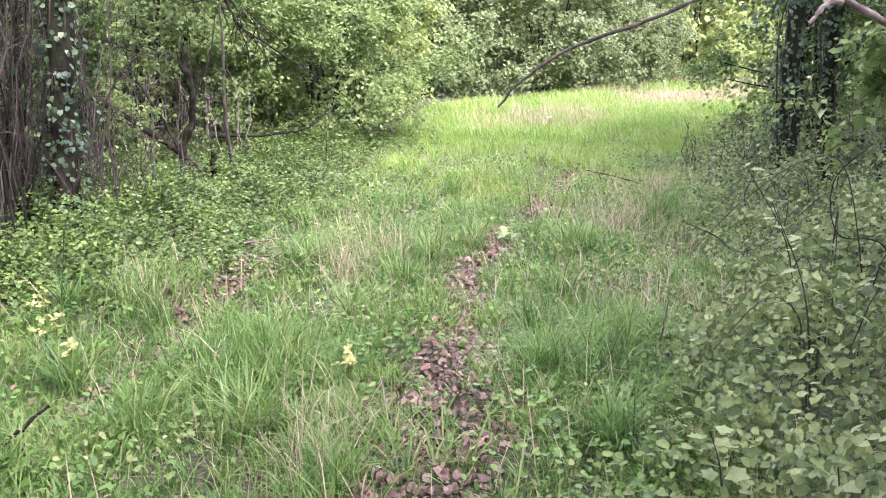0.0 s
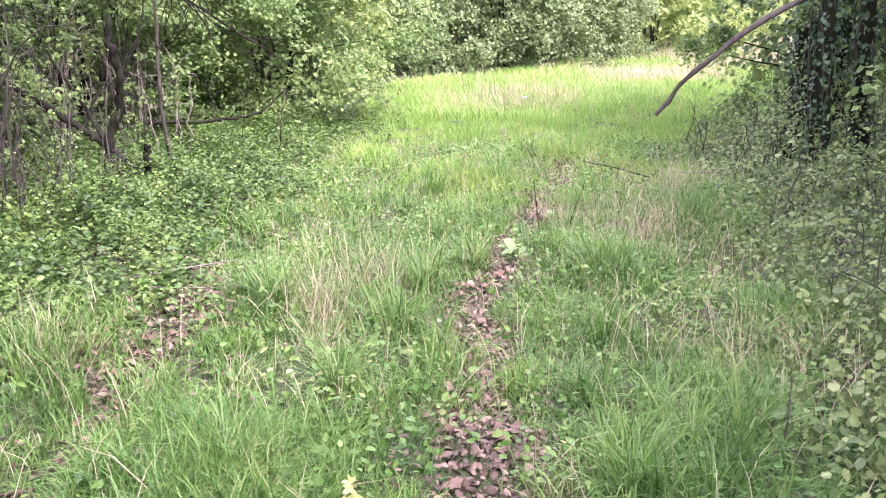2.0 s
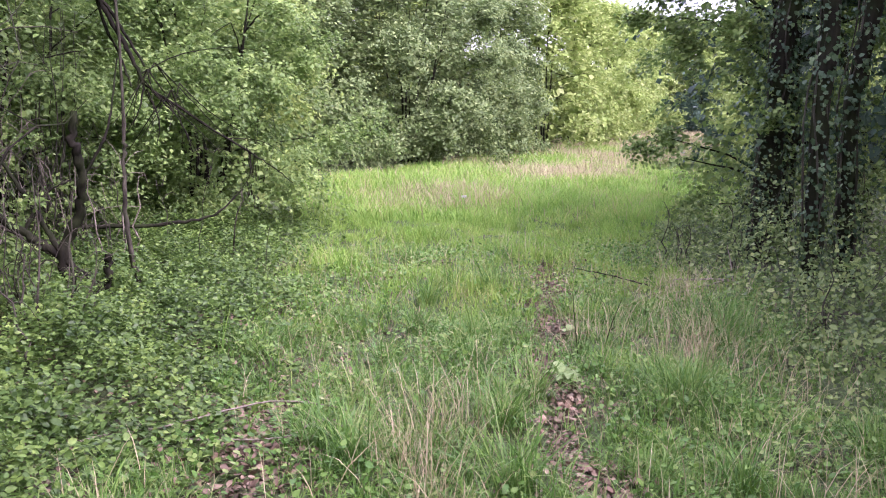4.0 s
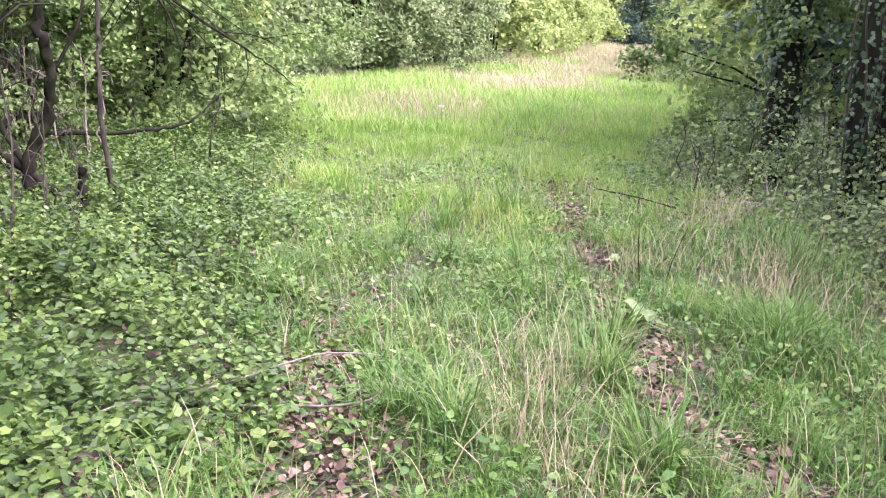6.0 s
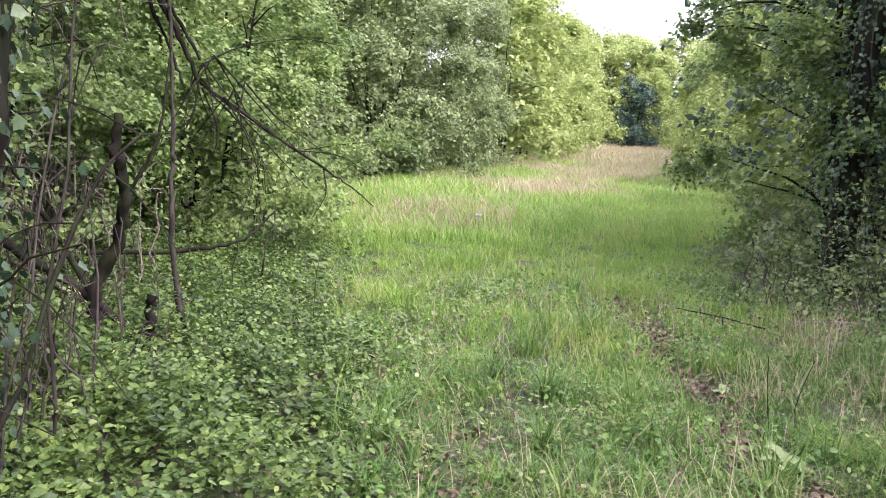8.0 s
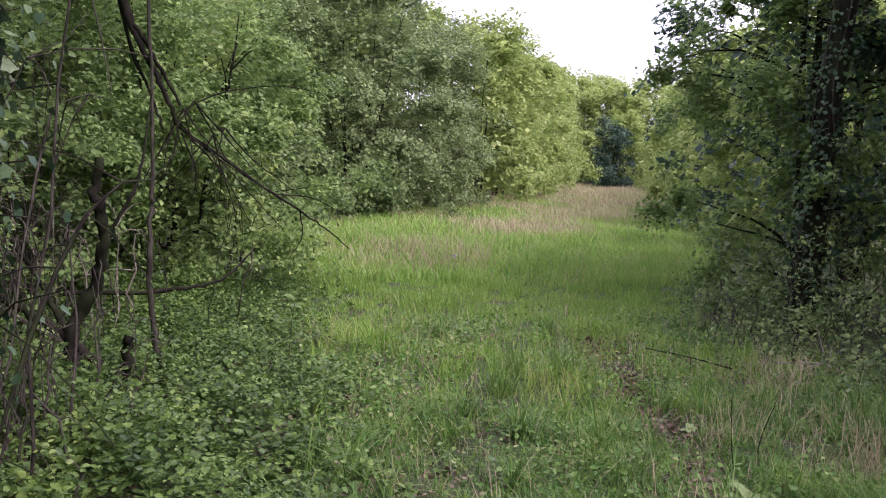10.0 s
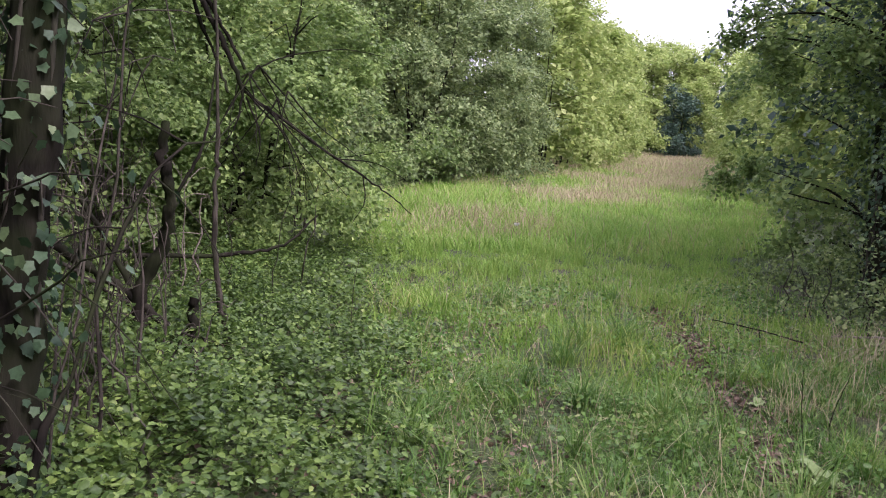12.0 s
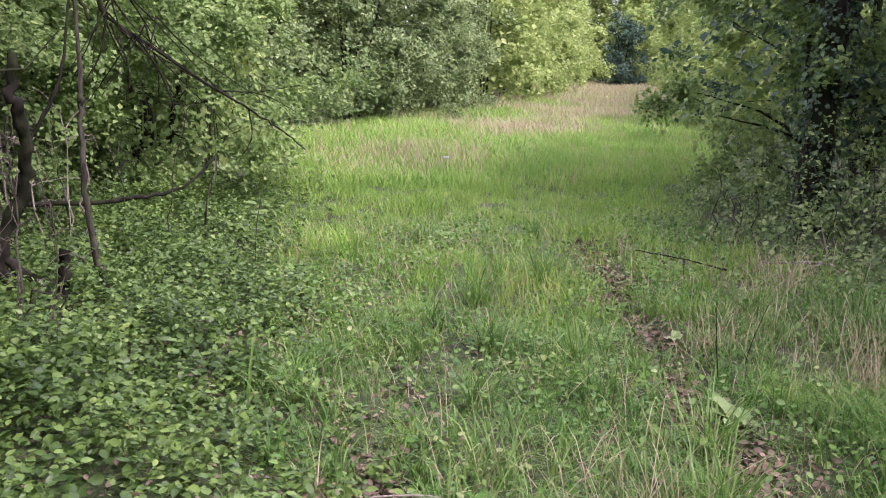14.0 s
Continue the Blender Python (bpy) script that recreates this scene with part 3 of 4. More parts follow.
limb_thing("ground_twig", "dark dead twig lying across the grass", "twig",
           [(0.007, 0.004, [(2.1, 9.45, 0.08), (1.85, 9.65, 0.13), (1.58, 9.9, 0.16)]), (0.005, 0.003, [(1.85, 9.65, 0.13), (1.82, 9.6, 0.05), (1.8, 9.55, 0.0)]),
            (0.005, 0.003, [(1.7, 9.78, 0.15), (1.72, 9.7, 0.08), (1.7, 9.66, 0.0)])], BARK, "twig")
limb_thing("ground_twig", "pale dead twigs lying in front of brambles", "twig",
           [(0.014, 0.007, [(2.95, 9.0, 0.06), (2.7, 9.2, 0.16), (2.36, 9.47, 0.12)]), (0.009, 0.004, [(2.7, 9.2, 0.16), (2.45, 9.2, 0.1), (2.2, 9.25, 0.04)]), (0.007, 0.003, [(2.75, 9.15, 0.14), (2.8, 9.3, 0.3), (2.78, 9.35, 0.45)])], DEAD, "twig")
limb_thing("ground_twig", "long thin curved stem lying over the litter", "twig",
           [(0.005, 0.004, [(-2.28, 6.2, 0.02), (-1.98, 6.3, 0.08), (-1.72, 6.35, 0.09), (-1.22, 6.62, 0.1), (-0.85, 6.5, 0.08), (-0.75, 6.5, 0.0)])], DEAD, "twig")
limb_thing("ground_twig", "long thin forked stem lying over the litter", "twig",
           [(0.005, 0.003, [(-1.7, 6.3, 0.05), (-1.2, 6.13, 0.09), (-0.98, 6.22, 0.13), (-0.75, 6.1, 0.03), (-0.7, 6.08, -0.01)])], DEAD, "twig")
limb_thing("dead_stalk", "thin dark upright dead weed stalk", "plant", [(0.003, 0.002, [(0.78, 7.62, -0.02), (0.75, 7.62, 0.2), (0.72, 7.6, 0.4)])], BARK, "stalk")
limb_thing("dead_stalk", "thin dark leaning dead weed stalk", "plant", [(0.003, 0.002, [(1.0, 7.72, -0.02), (1.04, 7.72, 0.15), (1.1, 7.7, 0.34)])], BARK, "stalk")
limb_thing("bramble_cane", "long arching bare bramble cane", "brambles", [(0.0035, 0.002, [(2.1, 4.3, 0.3), (1.9, 4.2, 0.95), (1.66, 4.1, 1.02), (1.38, 4.05, 0.85), (1.15, 4.0, 0.63)]),
           (0.004, 0.003, [(1.35, 4.1, 0.6), (1.25, 4.05, 0.68), (1.1, 4.0, 0.75)])], TWIG, "cane")
limb_thing("bramble_cane", "dark crooked bramble cane", "brambles", [(0.0035, 0.002, [(1.95, 3.7, 0.2), (1.85, 3.65, 0.7), (1.62, 3.6, 0.78), (1.58, 3.6, 1.0), (1.72, 3.6, 1.15)])], BARK, "cane")
limb_thing("ground_twig", "short brown stick on the litter", "twig",
           [(0.007, 0.004, [(1.3, 4.1, 0.05), (1.0, 4.15, 0.07), (0.75, 4.0, 0.03)]), (0.005, 0.003, [(1.05, 4.15, 0.07), (1.12, 4.3, 0.28)])], TWIG, "twig")
limb_thing("ground_twig", "dark stub of a branch in the grass", "twig", [(0.012, 0.006, [(-1.75, 3.1, -0.02), (-1.62, 3.15, 0.1), (-1.5, 3.2, 0.2)])], BARK, "twig")


def stem_thicket(label, cx, cy, sx, sy, n, h, mat, seed, thick=0.011):
    """A tangle of thin leaning stems, each one springing from the ground."""
    global rng
    keep, rng = rng, np.random.default_rng(seed)
    ob = thing("stem_thicket", label, "shrub", "", (cx, cy, 0))
    for k in range(n):
        x, y = rng.normal(0, sx), rng.normal(0, sy)
        l = np.clip(rng.normal(0, 0.12, 2), -0.2, 0.2) * h
        hh = h * rng.uniform(0.4, 1.1)
        b = Buf()
        pts = [(x, y, -0.05), (x + l[0] * 0.25, y + l[1] * 0.25, hh * 0.4), (x + l[0] * 0.7, y + l[1] * 0.7, hh * 0.8), (x + l[0] * 1.3, y + l[1] * 1.3, hh * rng.uniform(0.75, 1.1))]
        c = tube(b, pts, rng.uniform(0.28, 1.0) * thick, 0.002, 10, 5, 0.02)
        stem = part("stem", b, mat, ob, smooth=True)
        for q in range(3):
            s = c[rng.integers(3, 9)]
            d = rng.normal(0, 0.16, 3) * h * 0.5
            b = Buf()
            tube(b, [s, s + d * 0.5 + (0, 0, 0.05), s + d], 0.004, 0.002, 4, 4)
            part("twig", b, mat, stem, smooth=True)
    rng = keep
    return ob


stem_thicket("tangle of bare brown shrub stems beside the ivy trunk", -3.75, 6.7, 0.35, 0.5, 70, 2.6, TWIG, 31)
stem_thicket("stout bare brown stems crowding the ivy trunk", -3.4, 6.9, 0.2, 0.3, 34, 2.8, BARK, 40, 0.02)
stem_thicket("dense tangle of thin brown twigs at the track edge", -3.55, 7.3, 0.28, 0.45, 90, 3.0, TWIG, 34, 0.014)
stem_thicket("bare reddish stems in front of the thicket", -2.75, 8.3, 0.25, 0.5, 14, 1.0, TWIG, 32)
stem_thicket("dead pale twigs under the hawthorn", -3.4, 11.3, 0.7, 0.4, 40, 1.2, TWIG, 33)
stem_thicket("arching bramble stems at the edge of the grass", 2.3, 5.0, 0.3, 0.9, 9, 0.6, TWIG, 35)
stem_thicket("tangle of grey dead twigs in the hawthorn", -3.7, 11.4, 0.8, 0.5, 60, 1.9, DEAD, 37)
stem_thicket("dark tangled twigs behind the bent sapling", -4.2, 9.4, 0.4, 0.8, 50, 2.2, BARK, 38)
stem_thicket("crooked brown stems round the ivy trunk", -3.05, 7.9, 0.2, 0.4, 30, 1.3, TWIG, 39)
stem_thicket("dead stems at the foot of the ivy trees", 3.2, 10.4, 0.3, 0.7, 14, 0.7, TWIG, 36)


# ---- low plants ----
def scatter(n, x0, x1, y0, y1):
    return rng.uniform(x0, x1, n), rng.uniform(y0, y1, n)


def patchy(x, y, f, s=0.0):
    """0 to 1, in soft patches about 1 / f metres wide."""
    return 0.5 + 0.25 * (np.sin(f * 2.1 * x + 1.3 * f * y + s) + np.sin(f * 1.7 * y - 2.3 * f * x + 2.1 * s + 1))


def bare(x, y):
    """How bare the worn tracks are, 0 to 1."""
    w = np.interp(y, [0, 2.5, 3.2, 4.2, 6, 9, 11], [0.26, 0.38, 0.34, 0.19, 0.16, 0.15, 0.1]) * (0.6 + 0.8 * patchy(x, y, 3.1, 2))
    right = np.exp(-((x - track_x(TRACK_RIGHT, y) - 0.05 * np.sin(4 * y)) / w) ** 2) * (y < 11)
    wl = np.interp(y, [3.5, 4.6, 5.6, 6.8, 7.4], [0.02, 0.07, 0.27, 0.25, 0.02]) * (0.35 + 1.2 * patchy(x, y, 2.7, 5))
    left = np.exp(-((x - track_x(TRACK_LEFT, y) - 0.06 * np.sin(3 * y)) / wl) ** 2) * ((y > 3.6) & (y < 7.4))
    return np.clip(np.maximum(right, left), 0, 1)


def carpet():
    # near grass
    b = Buf()
    x, y = scatter(27000, -3.0, 3.0, 1.0, 9.0)
    inside = np.clip((x - left_edge(y) + 0.25) / 0.4, 0, 1) * np.clip((right_edge(y) + 0.45 - x) / 0.7, 0, 1)
    thin = 1 - 0.75 * np.exp(-((x + 0.75) / 0.4) ** 2 - ((y - 7.7) / 0.9) ** 2)
    keep = rng.random(len(x)) < thin * inside * (1 - 0.93 * bare(x, y)) * (np.interp(y, [3, 5], [0.6, 0.15]) + 0.88 * patchy(x, y, 2.3) * (0.4 + 0.9 * patchy(x, y, 8, 3))) * np.where(y < 2, 0.4, 1)
    x, y = x[keep], y[keep]
    ln = (0.05 + 0.17 * patchy(x, y, 1.7, 2) ** 2 + 0.06 * patchy(x, y, 7, 1)) * rng.uniform(0.5, 1.5, len(x))
    broad = rng.uniform(0.0035, 0.0095, len(x))
    # ten blades to a tussock
    k = np.repeat(np.arange(len(x)), 10)
    n = len(k)
    x, y = x[k] + rng.normal(0, 0.022, n), y[k] + rng.normal(0, 0.022, n)
    blades(b, on_ground(x, y, -0.01), ln[k] * rng.uniform(0.6, 1.35, n), broad[k] * rng.uniform(0.7, 1.2, n), rng.uniform(0.1, 1.2, n), 3)
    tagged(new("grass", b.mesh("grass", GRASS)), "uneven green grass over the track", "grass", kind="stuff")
    # the middle stretch
    b = Buf()
    x, y = scatter(27000, -2.0, 9.5, 8.6, 23)
    keep = (rng.random(len(x)) < np.clip((x - left_edge(y) + 0.2) / 0.4, 0, 1) * np.clip((right_edge(y) + 0.5 - x) / 0.8, 0, 1) * (1 - 0.85 * bare(x, y)) * (0.3 + 0.7 * patchy(x, y, 1.5)) * np.clip((23 - y) / 6, 0, 1))
    x, y = x[keep], y[keep]
    ln = (0.05 + 0.16 * patchy(x, y, 1.3, 3) ** 2 + 0.05 * patchy(x, y, 5, 2)) * rng.uniform(0.45, 1.5, len(x))
    k = np.repeat(np.arange(len(x)), 11)
    n = len(k)
    x, y = x[k] + rng.normal(0, 0.04, n), y[k] + rng.normal(0, 0.04, n)
    blades(b, on_ground(x, y, -0.01), ln[k] * rng.uniform(0.6, 1.35, n), rng.uniform(0.006, 0.011, n), rng.uniform(0.1, 0.8, n), 2)
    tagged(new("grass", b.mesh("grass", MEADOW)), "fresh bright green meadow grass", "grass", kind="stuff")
    # the far clearing
    b, d = Buf(), Buf()
    y = 14.5 + 62 * rng.random(210000) ** 1.6
    x = left_edge(y) - 1 + rng.random(len(y)) * (right_edge(y) + 2 - left_edge(y) + np.maximum(0, y - 45) * 0.6)
    lo = np.interp(y, [14, 21, 24, 27, 33, 47, 76], [-0.8, -0.5, 1.3, 3.6, 6.5, 15, 30])
    keep = (x > lo) & (rng.random(len(x)) < np.clip((y - 14) / 6, 0, 1))
    x, y = x[keep], y[keep]
    n = len(x)
    ln = (0.14 + 0.2 * patchy(x, y, 0.6, 3)) * rng.uniform(0.6, 1.4, n)
    w = 0.008 + 0.0004 * y
    dry = rng.random(n) < np.clip((patchy(x, y, 0.35, 5) - 0.5) * 1.4 + (y - 22) * 0.045, 0.04, 0.66)
    blades(b, on_ground(x, y, -0.01)[~dry], ln[~dry], w[~dry], rng.uniform(0.2, 1.0, (~dry).sum()), 2)
    blades(d, on_ground(x, y, -0.01)[dry], ln[dry] * 1.35, w[dry] * 0.8, rng.uniform(0.1, 0.7, dry.sum()), 2)
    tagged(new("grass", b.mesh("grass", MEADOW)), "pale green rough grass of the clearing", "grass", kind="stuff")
    tagged(new("dry_grass", d.mesh("dry_grass", REED)), "tall beige dead grass in the clearing", "grass", kind="stuff")
    # straw among the green
    b = Buf()
    x, y = scatter(36000, -2.6, 3.2, 1.5, 12)
    heat = np.exp(-(((x + 0.55) / 0.3) ** 2 + ((y - 6.0) / 0.6) ** 2)) + 0.9 * np.exp(-(((x - 1.6) / 0.4) ** 2 + ((y - 7.4) / 0.8) ** 2)) + 0.6 * np.exp(-(((x + 0.45) / 0.3) ** 2 + ((y - 3.0) / 0.4) ** 2)) \
        + 0.6 * np.exp(-(((x + 1.75) / 0.2) ** 2 + ((y - 5.2) / 0.4) ** 2)) + 0.5 * np.exp(-(((x - 0.9) / 0.3) ** 2 + ((y - 5.6) / 0.5) ** 2)) + 0.55 * np.exp(-(((x - 2.0) / 0.4) ** 2 + ((y - 9.0) / 0.7) ** 2)) + 0.9 * np.exp(-(((x - 1.45) / 0.3) ** 2 + ((y - 5.0) / 0.5) ** 2))
    keep = rng.random(len(x)) < (0.13 + 0.7 * heat) * (x > left_edge(y)) * (x < right_edge(y) + 0.5) * (1 - 0.8 * bare(x, y))
    x, y = x[keep], y[keep]
    n = len(x)
    blades(b, on_ground(x, y, -0.01), rng.uniform(0.12, 0.42, n), rng.uniform(0.002, 0.005, n), rng.uniform(0.1, 0.9, n), 3)
    tagged(new("dry_grass", b.mesh("dry_grass", STRAW)), "straw-coloured dead grass stalks among the green", "grass", kind="stuff")
    # small broad leaves in the grass
    b = Buf()
    x, y = scatter(65000, -2.8, 3.4, 1.4, 12)
    keep = rng.random(len(x)) < 1.3 * np.clip((x - left_edge(y) + 0.3) / 0.3, 0, 1) * (x < right_edge(y) + 0.6) * (1 - 0.75 * bare(x, y)) * patchy(x, y, 1.3, 7) ** 1.5
    x, y = x[keep], y[keep]
    n = len(x)
    leaves(b, LEAF, on_ground(x, y, 0) + np.stack([0 * x, 0 * x, rng.uniform(0.01, 0.14, n)], 1), rng.uniform(0.018, 0.045, n), None, 0.5)
    tagged(new("weeds", b.mesh("weeds", GRASS)), "small broad-leaved weeds in the grass", "weeds", kind="stuff")


carpet()


def cover():
    """The low carpet of nettle and ivy leaves beside the track."""
    b, s = Buf(), Buf()
    x, y = scatter(72000, -5.6, 0.6, 2.8, 14.5)
    depth = left_edge(y) - x
    keep = rng.random(len(x)) < np.clip(depth / 1.5 + 0.42, 0, 1) * (0.12 + 0.5 * patchy(x, y, 1.6, 4) + 0.75 * patchy(x, y, 5.0, 1) ** 2) * np.where(x < -4.5, 0.4, 1)
    x, y, depth = x[keep], y[keep], depth[keep]
    h = np.clip(0.1 + 0.16 * depth, 0.06, 0.3) * (0.6 + 0.7 * patchy(x, y, 2.6, 1))
    h = h * rng.uniform(0.5, 1.35, len(x))
    # each plant: three tiers of leaves in opposite pairs up a short stem
    per = 6
    k = np.repeat(np.arange(len(x)), per)
    tier = np.tile(np.arange(per) // 2, len(x))
    n = len(k)
    ang = rng.uniform(0, 6.28, len(x))[k] + (np.arange(n) % 2) * np.pi + tier * 1.4 + rng.normal(0, 0.3, n)
    d = np.stack([np.cos(ang), np.sin(ang), rng.uniform(-0.45, 0.2, n)], 1)
    lift = h[k] * (0.45 + 0.3 * tier) + rng.normal(0, 0.012, n)
    size = rng.uniform(0.02, 0.048, len(x))[k] * rng.uniform(0.7, 1.2, n) * (1.1 - 0.15 * tier)
    at = on_ground(x[k] + rng.normal(0, 0.012, n), y[k] + rng.normal(0, 0.012, n)) + np.stack([0 * lift, 0 * lift, lift], 1)
    at = at + d * size[:, None] * 0.2
    lobed = (rng.random(len(x)) < 0.12)[k]
    leaves(b, LEAF, at[~lobed], size[~lobed] * 1.15, None, 0.5, d[~lobed])
    leaves(s, LOBED, at[lobed], size[lobed] * 1.2, None, 0.3, d[lobed])
    tagged(new("ground_cover", b.mesh("ground_cover", COVER)), "carpet of fresh green nettle leaves", "ground cover", kind="stuff")
    tagged(new("ground_ivy", s.mesh("ground_ivy", COVER)), "lobed green leaves spreading over the ground", "ground cover", kind="stuff")


cover()


def brambles():
    """The bank of brambles that rises beside the track."""
    b, s, w = Buf(), Buf(), Buf()
    x, y = scatter(80000, 0.4, 6.5, 0.9, 14.0)
    depth = x - right_edge(y)
    keep = rng.random(len(x)) < np.clip(depth / 0.9 + 0.5, 0, 1) * np.where(y > 6, 0.55, 1) * np.where(x > 3.5, 0.3, 1) * (0.3 + 0.4 * patchy(x, y, 1.9, 9) + 0.5 * patchy(x, y, 5.5, 2) ** 2)
    x, y, depth = x[keep], y[keep], depth[keep]
    top = np.clip(0.13 + np.interp(y, [4, 6.5, 8.5, 11], [0.68, 0.32, 0.4, 0.75]) * depth, 0.05, np.interp(y, [1, 5, 7, 10, 14], [1.35, 1.15, 0.6, 0.9, 1.2])) * (0.55 + 0.75 * patchy(x, y, 2.2, 3))
    per = 4
    k = np.repeat(np.arange(len(x)), per)
    n = len(k)
    lift = top[k] * np.sqrt(rng.uniform(0.1, 1.2, n))
    at = on_ground(x[k] + rng.normal(0, 0.06, n), y[k] + rng.normal(0, 0.06, n)) + np.stack([0 * lift, 0 * lift, lift], 1)
    size = rng.uniform(0.018, 0.05, n) * np.where(rng.random(n) < 0.1, 1.5, 1)
    nrm = np.tile((-0.35, -0.25, 0.9), (n, 1))
    leaves(b, LEAF, at, size, nrm, 0.8)
    tagged(new("bramble_leaves", b.mesh("bramble_leaves", BRAMBLE)), "bank of tangled bramble leaves beside the track", "brambles", kind="stuff")
    for i in rng.choice(np.flatnonzero(depth > 0.4), 220):
        p = np.array((x[i], y[i], 0.0))
        d = rng.normal(0, 0.15, 2)
        hh = top[i] * rng.uniform(0.7, 1.25)
        tube(w, [p, p + (d[0] * 0.3, d[1] * 0.3, hh * 0.8), p + (d[0], d[1], hh), p + (d[0] * 1.9, d[1] * 1.9, hh * 0.6)], 0.004, 0.0025, 10, 4)
    tagged(new("bramble_stems", w.mesh("bramble_stems", TWIG)), "thin arching bramble stems", "brambles", kind="stuff")


brambles()


def leafy_sprig(label, x, y, h, lean, n, size, mat, seed, shape=LOBED, group=""):
    """A young plant: one stem with large leaves, each a part."""
    global rng
    keep, rng = rng, np.random.default_rng(seed)
    z = float(ground_z(np.array(x), np.array(y)))
    ob = thing("sprig", label, "plant", group, (x, y, z))
    b = Buf()
    c = tube(b, [(0, 0, -0.03), (lean[0] * 0.3, lean[1] * 0.3, h * 0.6), (lean[0], lean[1], h)], 0.005, 0.002, 12, 5)
    part("stem", b, TWIG, ob, smooth=True)
    for k in range(n):
        p = c[int(11 - 8 * k / n)]
        a = k * 2.4 + rng.uniform(0, 0.5)
        d = np.array([(math.cos(a), math.sin(a), rng.uniform(-0.2, 0.3))])
        b = Buf()
        tube(b, [p, p + d[0] * size * 0.35], 0.0018, 0.0012, 3, 4)
        leaves(b, shape, (p + d[0] * size * 0.3)[None], [size * rng.uniform(0.7, 1.1)], None, 0.25, d)
        part("leaf", b, mat, ob)
    rng = keep
    return ob


leafy_sprig("young sprig with large pale green lobed leaves", 0.88, 2.55, 0.42, (-0.08, -0.05), 9, 0.075, BRAMBLE, 41)
leafy_sprig("young sprig with large pale green lobed leaves", 1.15, 2.35, 0.38, (-0.05, -0.05), 8, 0.07, BRAMBLE, 42)
leafy_sprig("bramble shoot with bright leaves", 1.75, 4.2, 1.0, (-0.35, -0.1), 9, 0.06, BRAMBLE, 43)
leafy_sprig("bramble shoot with bright leaves", 1.5, 3.4, 0.95, (-0.2, 0.1), 8, 0.06, BRAMBLE, 44)
leafy_sprig("tall weed with toothed leaves among nettles", -2.75, 5.3, 0.5, (0.08, 0), 8, 0.07, COVER, 45)
leafy_sprig("tall weed with toothed leaves among nettles", -2.4, 5.5, 0.42, (0.05, 0), 8, 0.07, COVER, 46)
leafy_sprig("tall weed with toothed leaves among nettles", -1.2, 10.6, 0.55, (0.05, 0), 8, 0.09, COVER, 47)


def rosette(name, label, x, y, n, length, width, mat, seed, rise=0.5):
    """A plant of broad leaves from one crown, every leaf a part."""
    global rng
    keep, rng = rng, np.random.default_rng(seed)
    z = float(ground_z(np.array(x), np.array(y)))
    ob = thing(name, label, "plant", "", (x, y, z))
    for k in range(n):
        a = 2 * math.pi * (k + rng.uniform(-0.3, 0.3)) / n
        l = length * rng.uniform(0.6, 1.1)
        up = rise * rng.uniform(0.4, 1.4)
        d, sd = np.array((math.cos(a), math.sin(a), 0)), np.array((-math.sin(a), math.cos(a), 0))
        rows = []
        for t in np.linspace(0, 1, 7):
            w = width * 0.5 * (math.sin(math.pi * (0.06 + 0.94 * t) ** 0.8) ** 0.8 * 0.95 + 0.05) * (1 if t < 1 else 0.1)
            c = d * l * t + np.array((0, 0, l * (up * t - 0.75 * up * t * t) + 0.01))
            rows += [c - sd * w + (0, 0, 0.25 * w), c, c + sd * w + (0, 0, 0.25 * w)]
        q = [(3 * i + j, 3 * i + j + 1, 3 * i + j + 4, 3 * i + j + 3) for i in range(6) for j in range(2)]
        part("leaf", Buf().add(rows, q), mat, ob, smooth=True)
    rng = keep
    return ob


rosette("dock_plant", "pale grey-green dock plant with broad upright leaves", 0.53, 7.12, 9, 0.15, 0.075, DOCK, 51, 1.6)
rosette("dock_plant", "small pale broad-leaved plant in the track", 0.95, 8.3, 5, 0.09, 0.05, DOCK, 52, 1.2)
rosette("dock_plant", "flat broad-leaved plant in the grass", 0.12, 7.0, 6, 0.16, 0.09, COVER, 53, 0.7)


def primrose(label, x, y, nl, nf, seed):
    ob = rosette("primrose", label, x, y, nl, 0.15, 0.07, COVER, seed, 0.9)
    global rng
    keep, rng = rng, np.random.default_rng(seed + 100)
    for k in range(nf):
        a, r = rng.uniform(0, 6.28), rng.uniform(0.01, 0.08)
        top = np.array((math.cos(a) * r, math.sin(a) * r, rng.uniform(0.15, 0.24)))
        b = Buf()
        tube(b, [(0, 0, 0), top * (0.5, 0.5, 0.7), top], 0.0022, 0.0015, 6, 4)
        part("stalk", b, GRASS, ob)
        b = Buf()
        n = 6
        ang = np.arange(n) * 2 * np.pi / n + a
        d = np.stack([np.cos(ang), np.sin(ang), np.full(n, 0.35)], 1)
        leaves(b, LEAF, np.tile(top, (n, 1)), np.full(n, 0.024), None, 0.5, d)
        part("flower", b, YELLOW, ob, "pale yellow flower")
    rng = keep


primrose("clump of pale yellow flowers with dark basal leaves", -0.4, 3.6, 12, 13, 61)
primrose("pale yellow flowers in tall grass", -1.95, 4.25, 7, 9, 62)
primrose("pale yellow flowers in tall grass", -1.75, 4.0, 6, 7, 63)
primrose("pale yellow flowers in tall grass", -2.15, 4.6, 6, 8, 64)


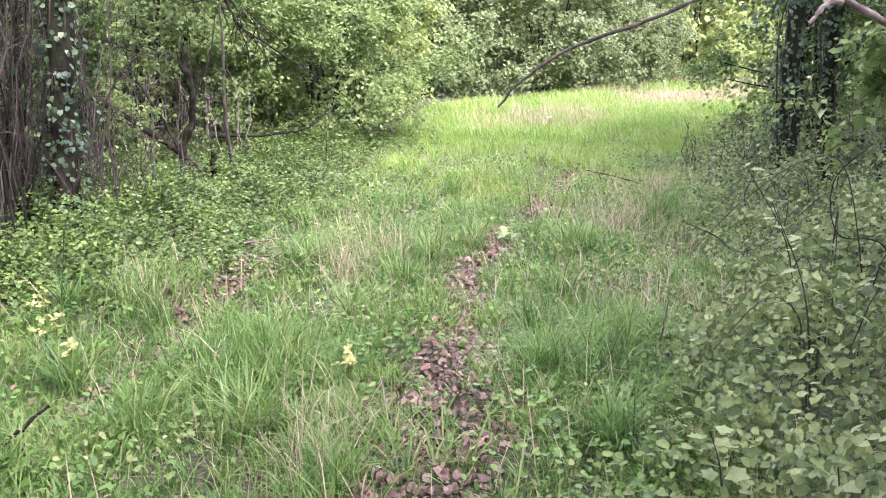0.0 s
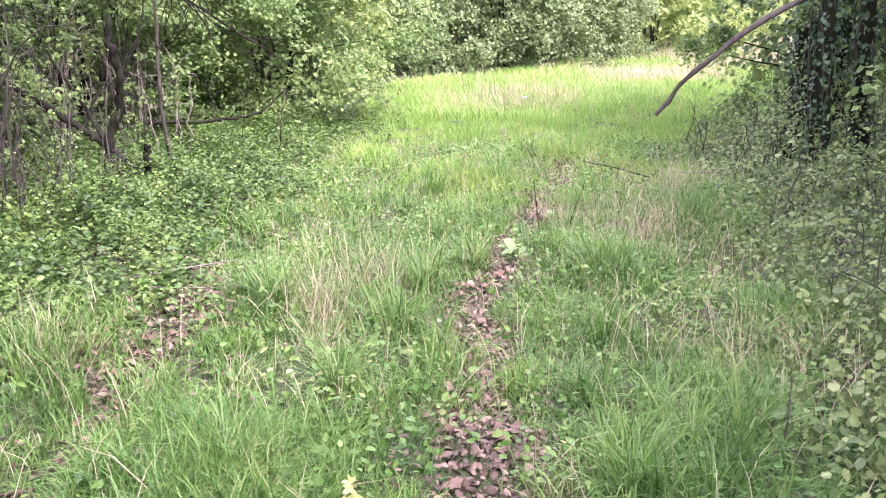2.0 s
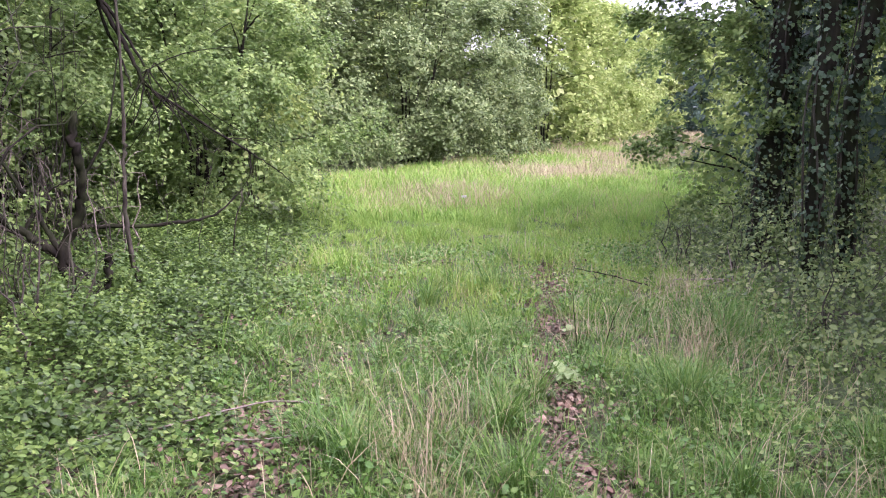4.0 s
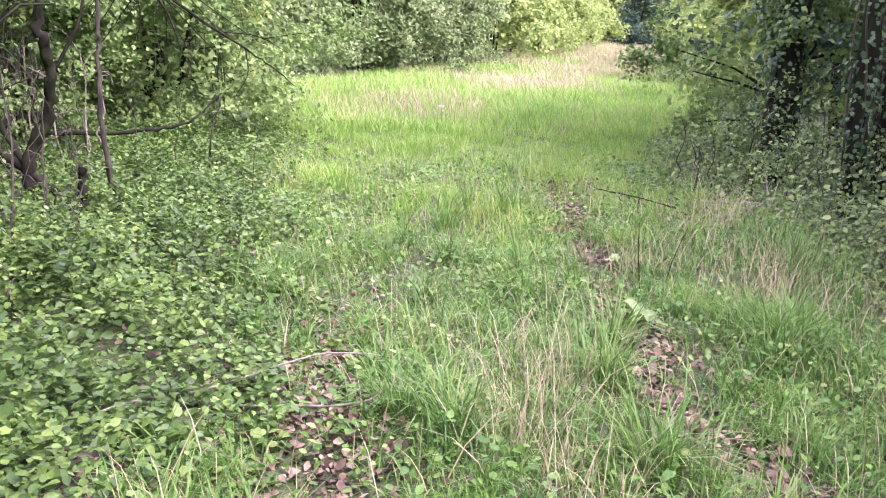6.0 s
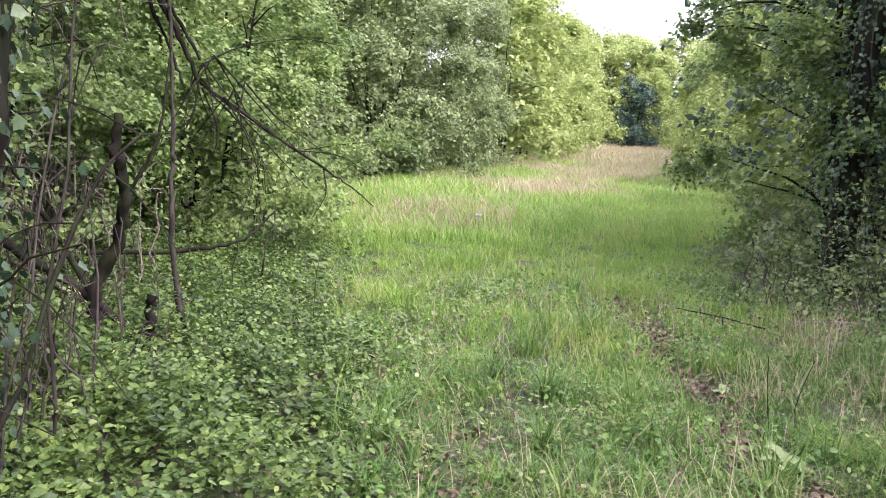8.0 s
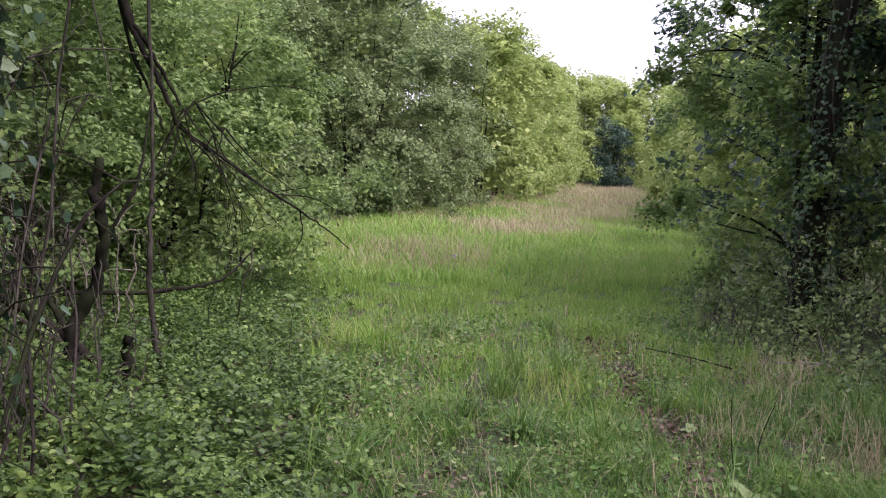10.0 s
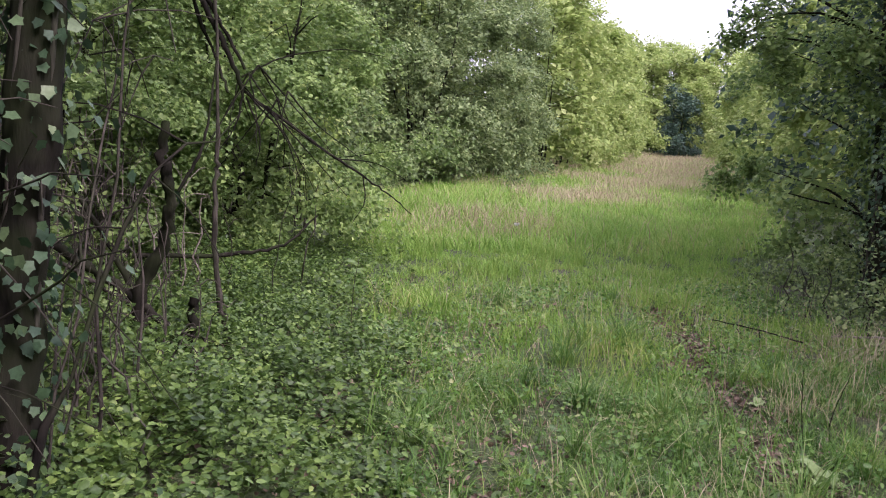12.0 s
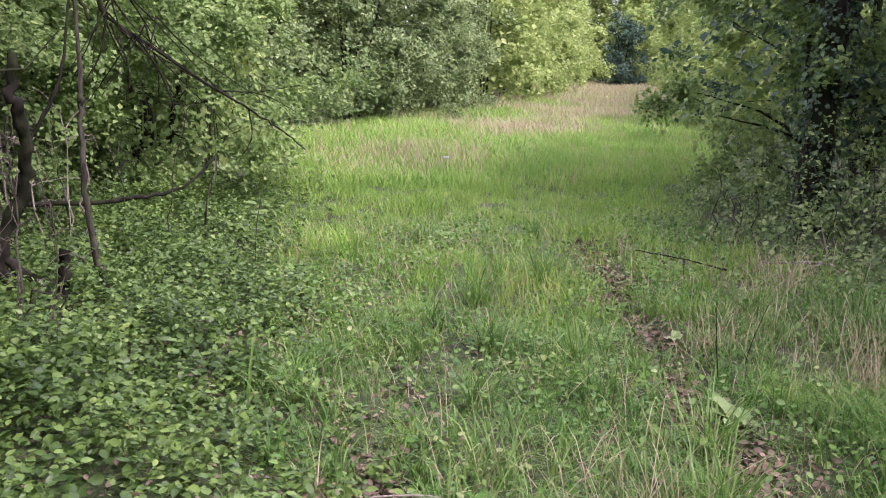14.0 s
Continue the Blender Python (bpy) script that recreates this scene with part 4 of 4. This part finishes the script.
def tuft(label, n, h, w, mat, seed, spread=0.05, bend=1.1):
    global rng
    keep, rng = rng, np.random.default_rng(seed)
    b = Buf()
    f = np.concatenate([rng.normal(0, spread, (n, 2)), np.full((n, 1), -0.02)], 1)
    blades(b, f, h * rng.uniform(0.5, 1.15, n), w * rng.uniform(0.7, 1.2, n), rng.uniform(0.2, bend, n), 4, 0.5)
    rng = keep
    return tagged(new("grass_tuft", b.mesh("grass_tuft", mat)), label, "grass", "grass tufts")


def plant_out(ob, spots):
    for k, (x, y) in enumerate(spots):
        m = pose(x, y, float(ground_z(np.array(x), np.array(y))), 0, 0, 67 * k)
        o = ob if k == 0 else copy_thing(ob, m)
        s = 0.8 + 0.4 * ((k * 0.37) % 1)
        o.matrix_basis = m @ Matrix.Diagonal((s, s, s, 1))


plant_out(tuft("thick tuft of long green grass", 130, 0.36, 0.007, GRASS, 71), [(0.05, 7.5), (-0.5, 4.9), (0.25, 6.9), (0.42, 9.8), (0.1, 9.3), (0.75, 9.7), (-0.15, 8.4), (-0.9, 5.9), (-0.25, 5.6), (-0.85, 4.2), (-1.2, 3.3), (0.5, 4.7),
                                                                              (0.45, 3.9), (-0.75, 3.2), (-1.05, 6.1), (0.75, 5.5), (-1.7, 3.9), (-2.15, 5.0), (-0.1, 6.3), (1.2, 11.0), (0.3, 11.3), (1.0, 6.6), (-0.5, 7.6), (0.65, 3.2)])
plant_out(tuft("thin tuft of dry bent grass stalks", 50, 0.42, 0.003, STRAW, 72, 0.08, 0.6), [(-0.5, 6.0), (-0.7, 5.8), (-0.35, 6.3), (1.55, 7.4), (1.8, 7.7), (1.3, 7.1), (-1.75, 5.1), (-0.45, 2.9), (2.1, 8.8), (-0.6, 5.3), (0.95, 8.0), (2.3, 9.4)])
plant_out(tuft("soft tuft of fine bright grass", 140, 0.2, 0.004, MEADOW, 73, 0.07), [(-1.0, 5.4), (0.6, 6.1), (0.3, 5.0), (-0.3, 3.9), (0.85, 7.2), (1.3, 8.6), (-0.9, 7.3), (-0.3, 9.3), (0.9, 10.6), (0.6, 12.2), (1.7, 12.6), (2.2, 13.4), (-0.2, 12.6), (1.6, 9.6), (0.35, 3.4)])


def dandelion():
    ob = thing("dandelion_clock", "white dandelion seed head above the meadow", "flower", "", (1.8, 15.4, 0))
    b = Buf()
    tube(b, [(0, 0, -0.02), (0.02, 0, 0.15), (0.01, 0, 0.3)], 0.004, 0.003, 8, 5)
    part("stalk", b, GRASS, ob)
    b = Buf()
    d = unit(rng.normal(0, 1, (160, 3)))
    leaves(b, SLIM, np.tile((0.01, 0, 0.3), (160, 1)), np.full(160, 0.045), None, 0.3, d * 6)
    part("seed_head", b, FLUFF, ob)


dandelion()


# ---- fallen leaves in the worn tracks ----
def litter():
    ob = thing("leaf_litter", "brown and pinkish fallen leaves lying in the tracks", "leaf litter")
    y = rng.uniform(1.6, 11, 60000)
    side = rng.random(60000) < 0.45
    x = np.where(side, track_x(TRACK_LEFT, y), track_x(TRACK_RIGHT, y)) + rng.normal(0, 0.35, 60000)
    keep = rng.random(60000) < np.clip(bare(x, y) * 1.2, 0.12, 1) * 0.7
    x, y = x[keep], y[keep]
    # stray leaves blown under the ground cover
    sx, sy = scatter(5000, -4.2, -1.0, 4.8, 11.5)
    x, y = np.concatenate([x, sx]), np.concatenate([y, sy])
    n = len(x)
    near = (y > 2.7) & (y < 7.0) & (bare(x, y) > 0.3)
    single = np.flatnonzero(near)[:: max(1, near.sum() // 290)][:290]
    rest = np.setdiff1d(np.arange(n), single)
    b = Buf()
    leaves(b, LEAF, on_ground(x, y, 0.012)[rest] + np.stack([0 * rest, 0 * rest, rng.uniform(0, 0.02, len(rest))], 1), rng.uniform(0.012, 0.045, len(rest)), None, 0.65)
    part("leaf_bed", b, LITTER, ob, "bed of small broken leaves", kind="stuff")
    shapes = []
    for k in range(5):
        b = Buf()
        leaves(b, LOBED if k % 2 else LEAF, np.zeros((1, 3)), [1.0], None, 0.05, np.array([(0, 1.0, 0)]))
        v = b.v[0]
        v[:, 2] += 0.16 * np.sin(v[:, 0] * 5 + k) + 0.1 * v[:, 1] ** 2
        shapes.append(b.mesh("dead_leaf", LITTER_ONE))
    for i, p in zip(single, on_ground(x[single], y[single], 0.03)):
        o = new("dead_leaf", shapes[i % 5])
        o.parent = ob
        s = rng.uniform(0.03, 0.065)
        o.matrix_basis = pose(*p, rng.normal(0, 28), rng.normal(0, 28), rng.uniform(0, 360)) @ Matrix.Diagonal((s, s, s, 1))


litter()
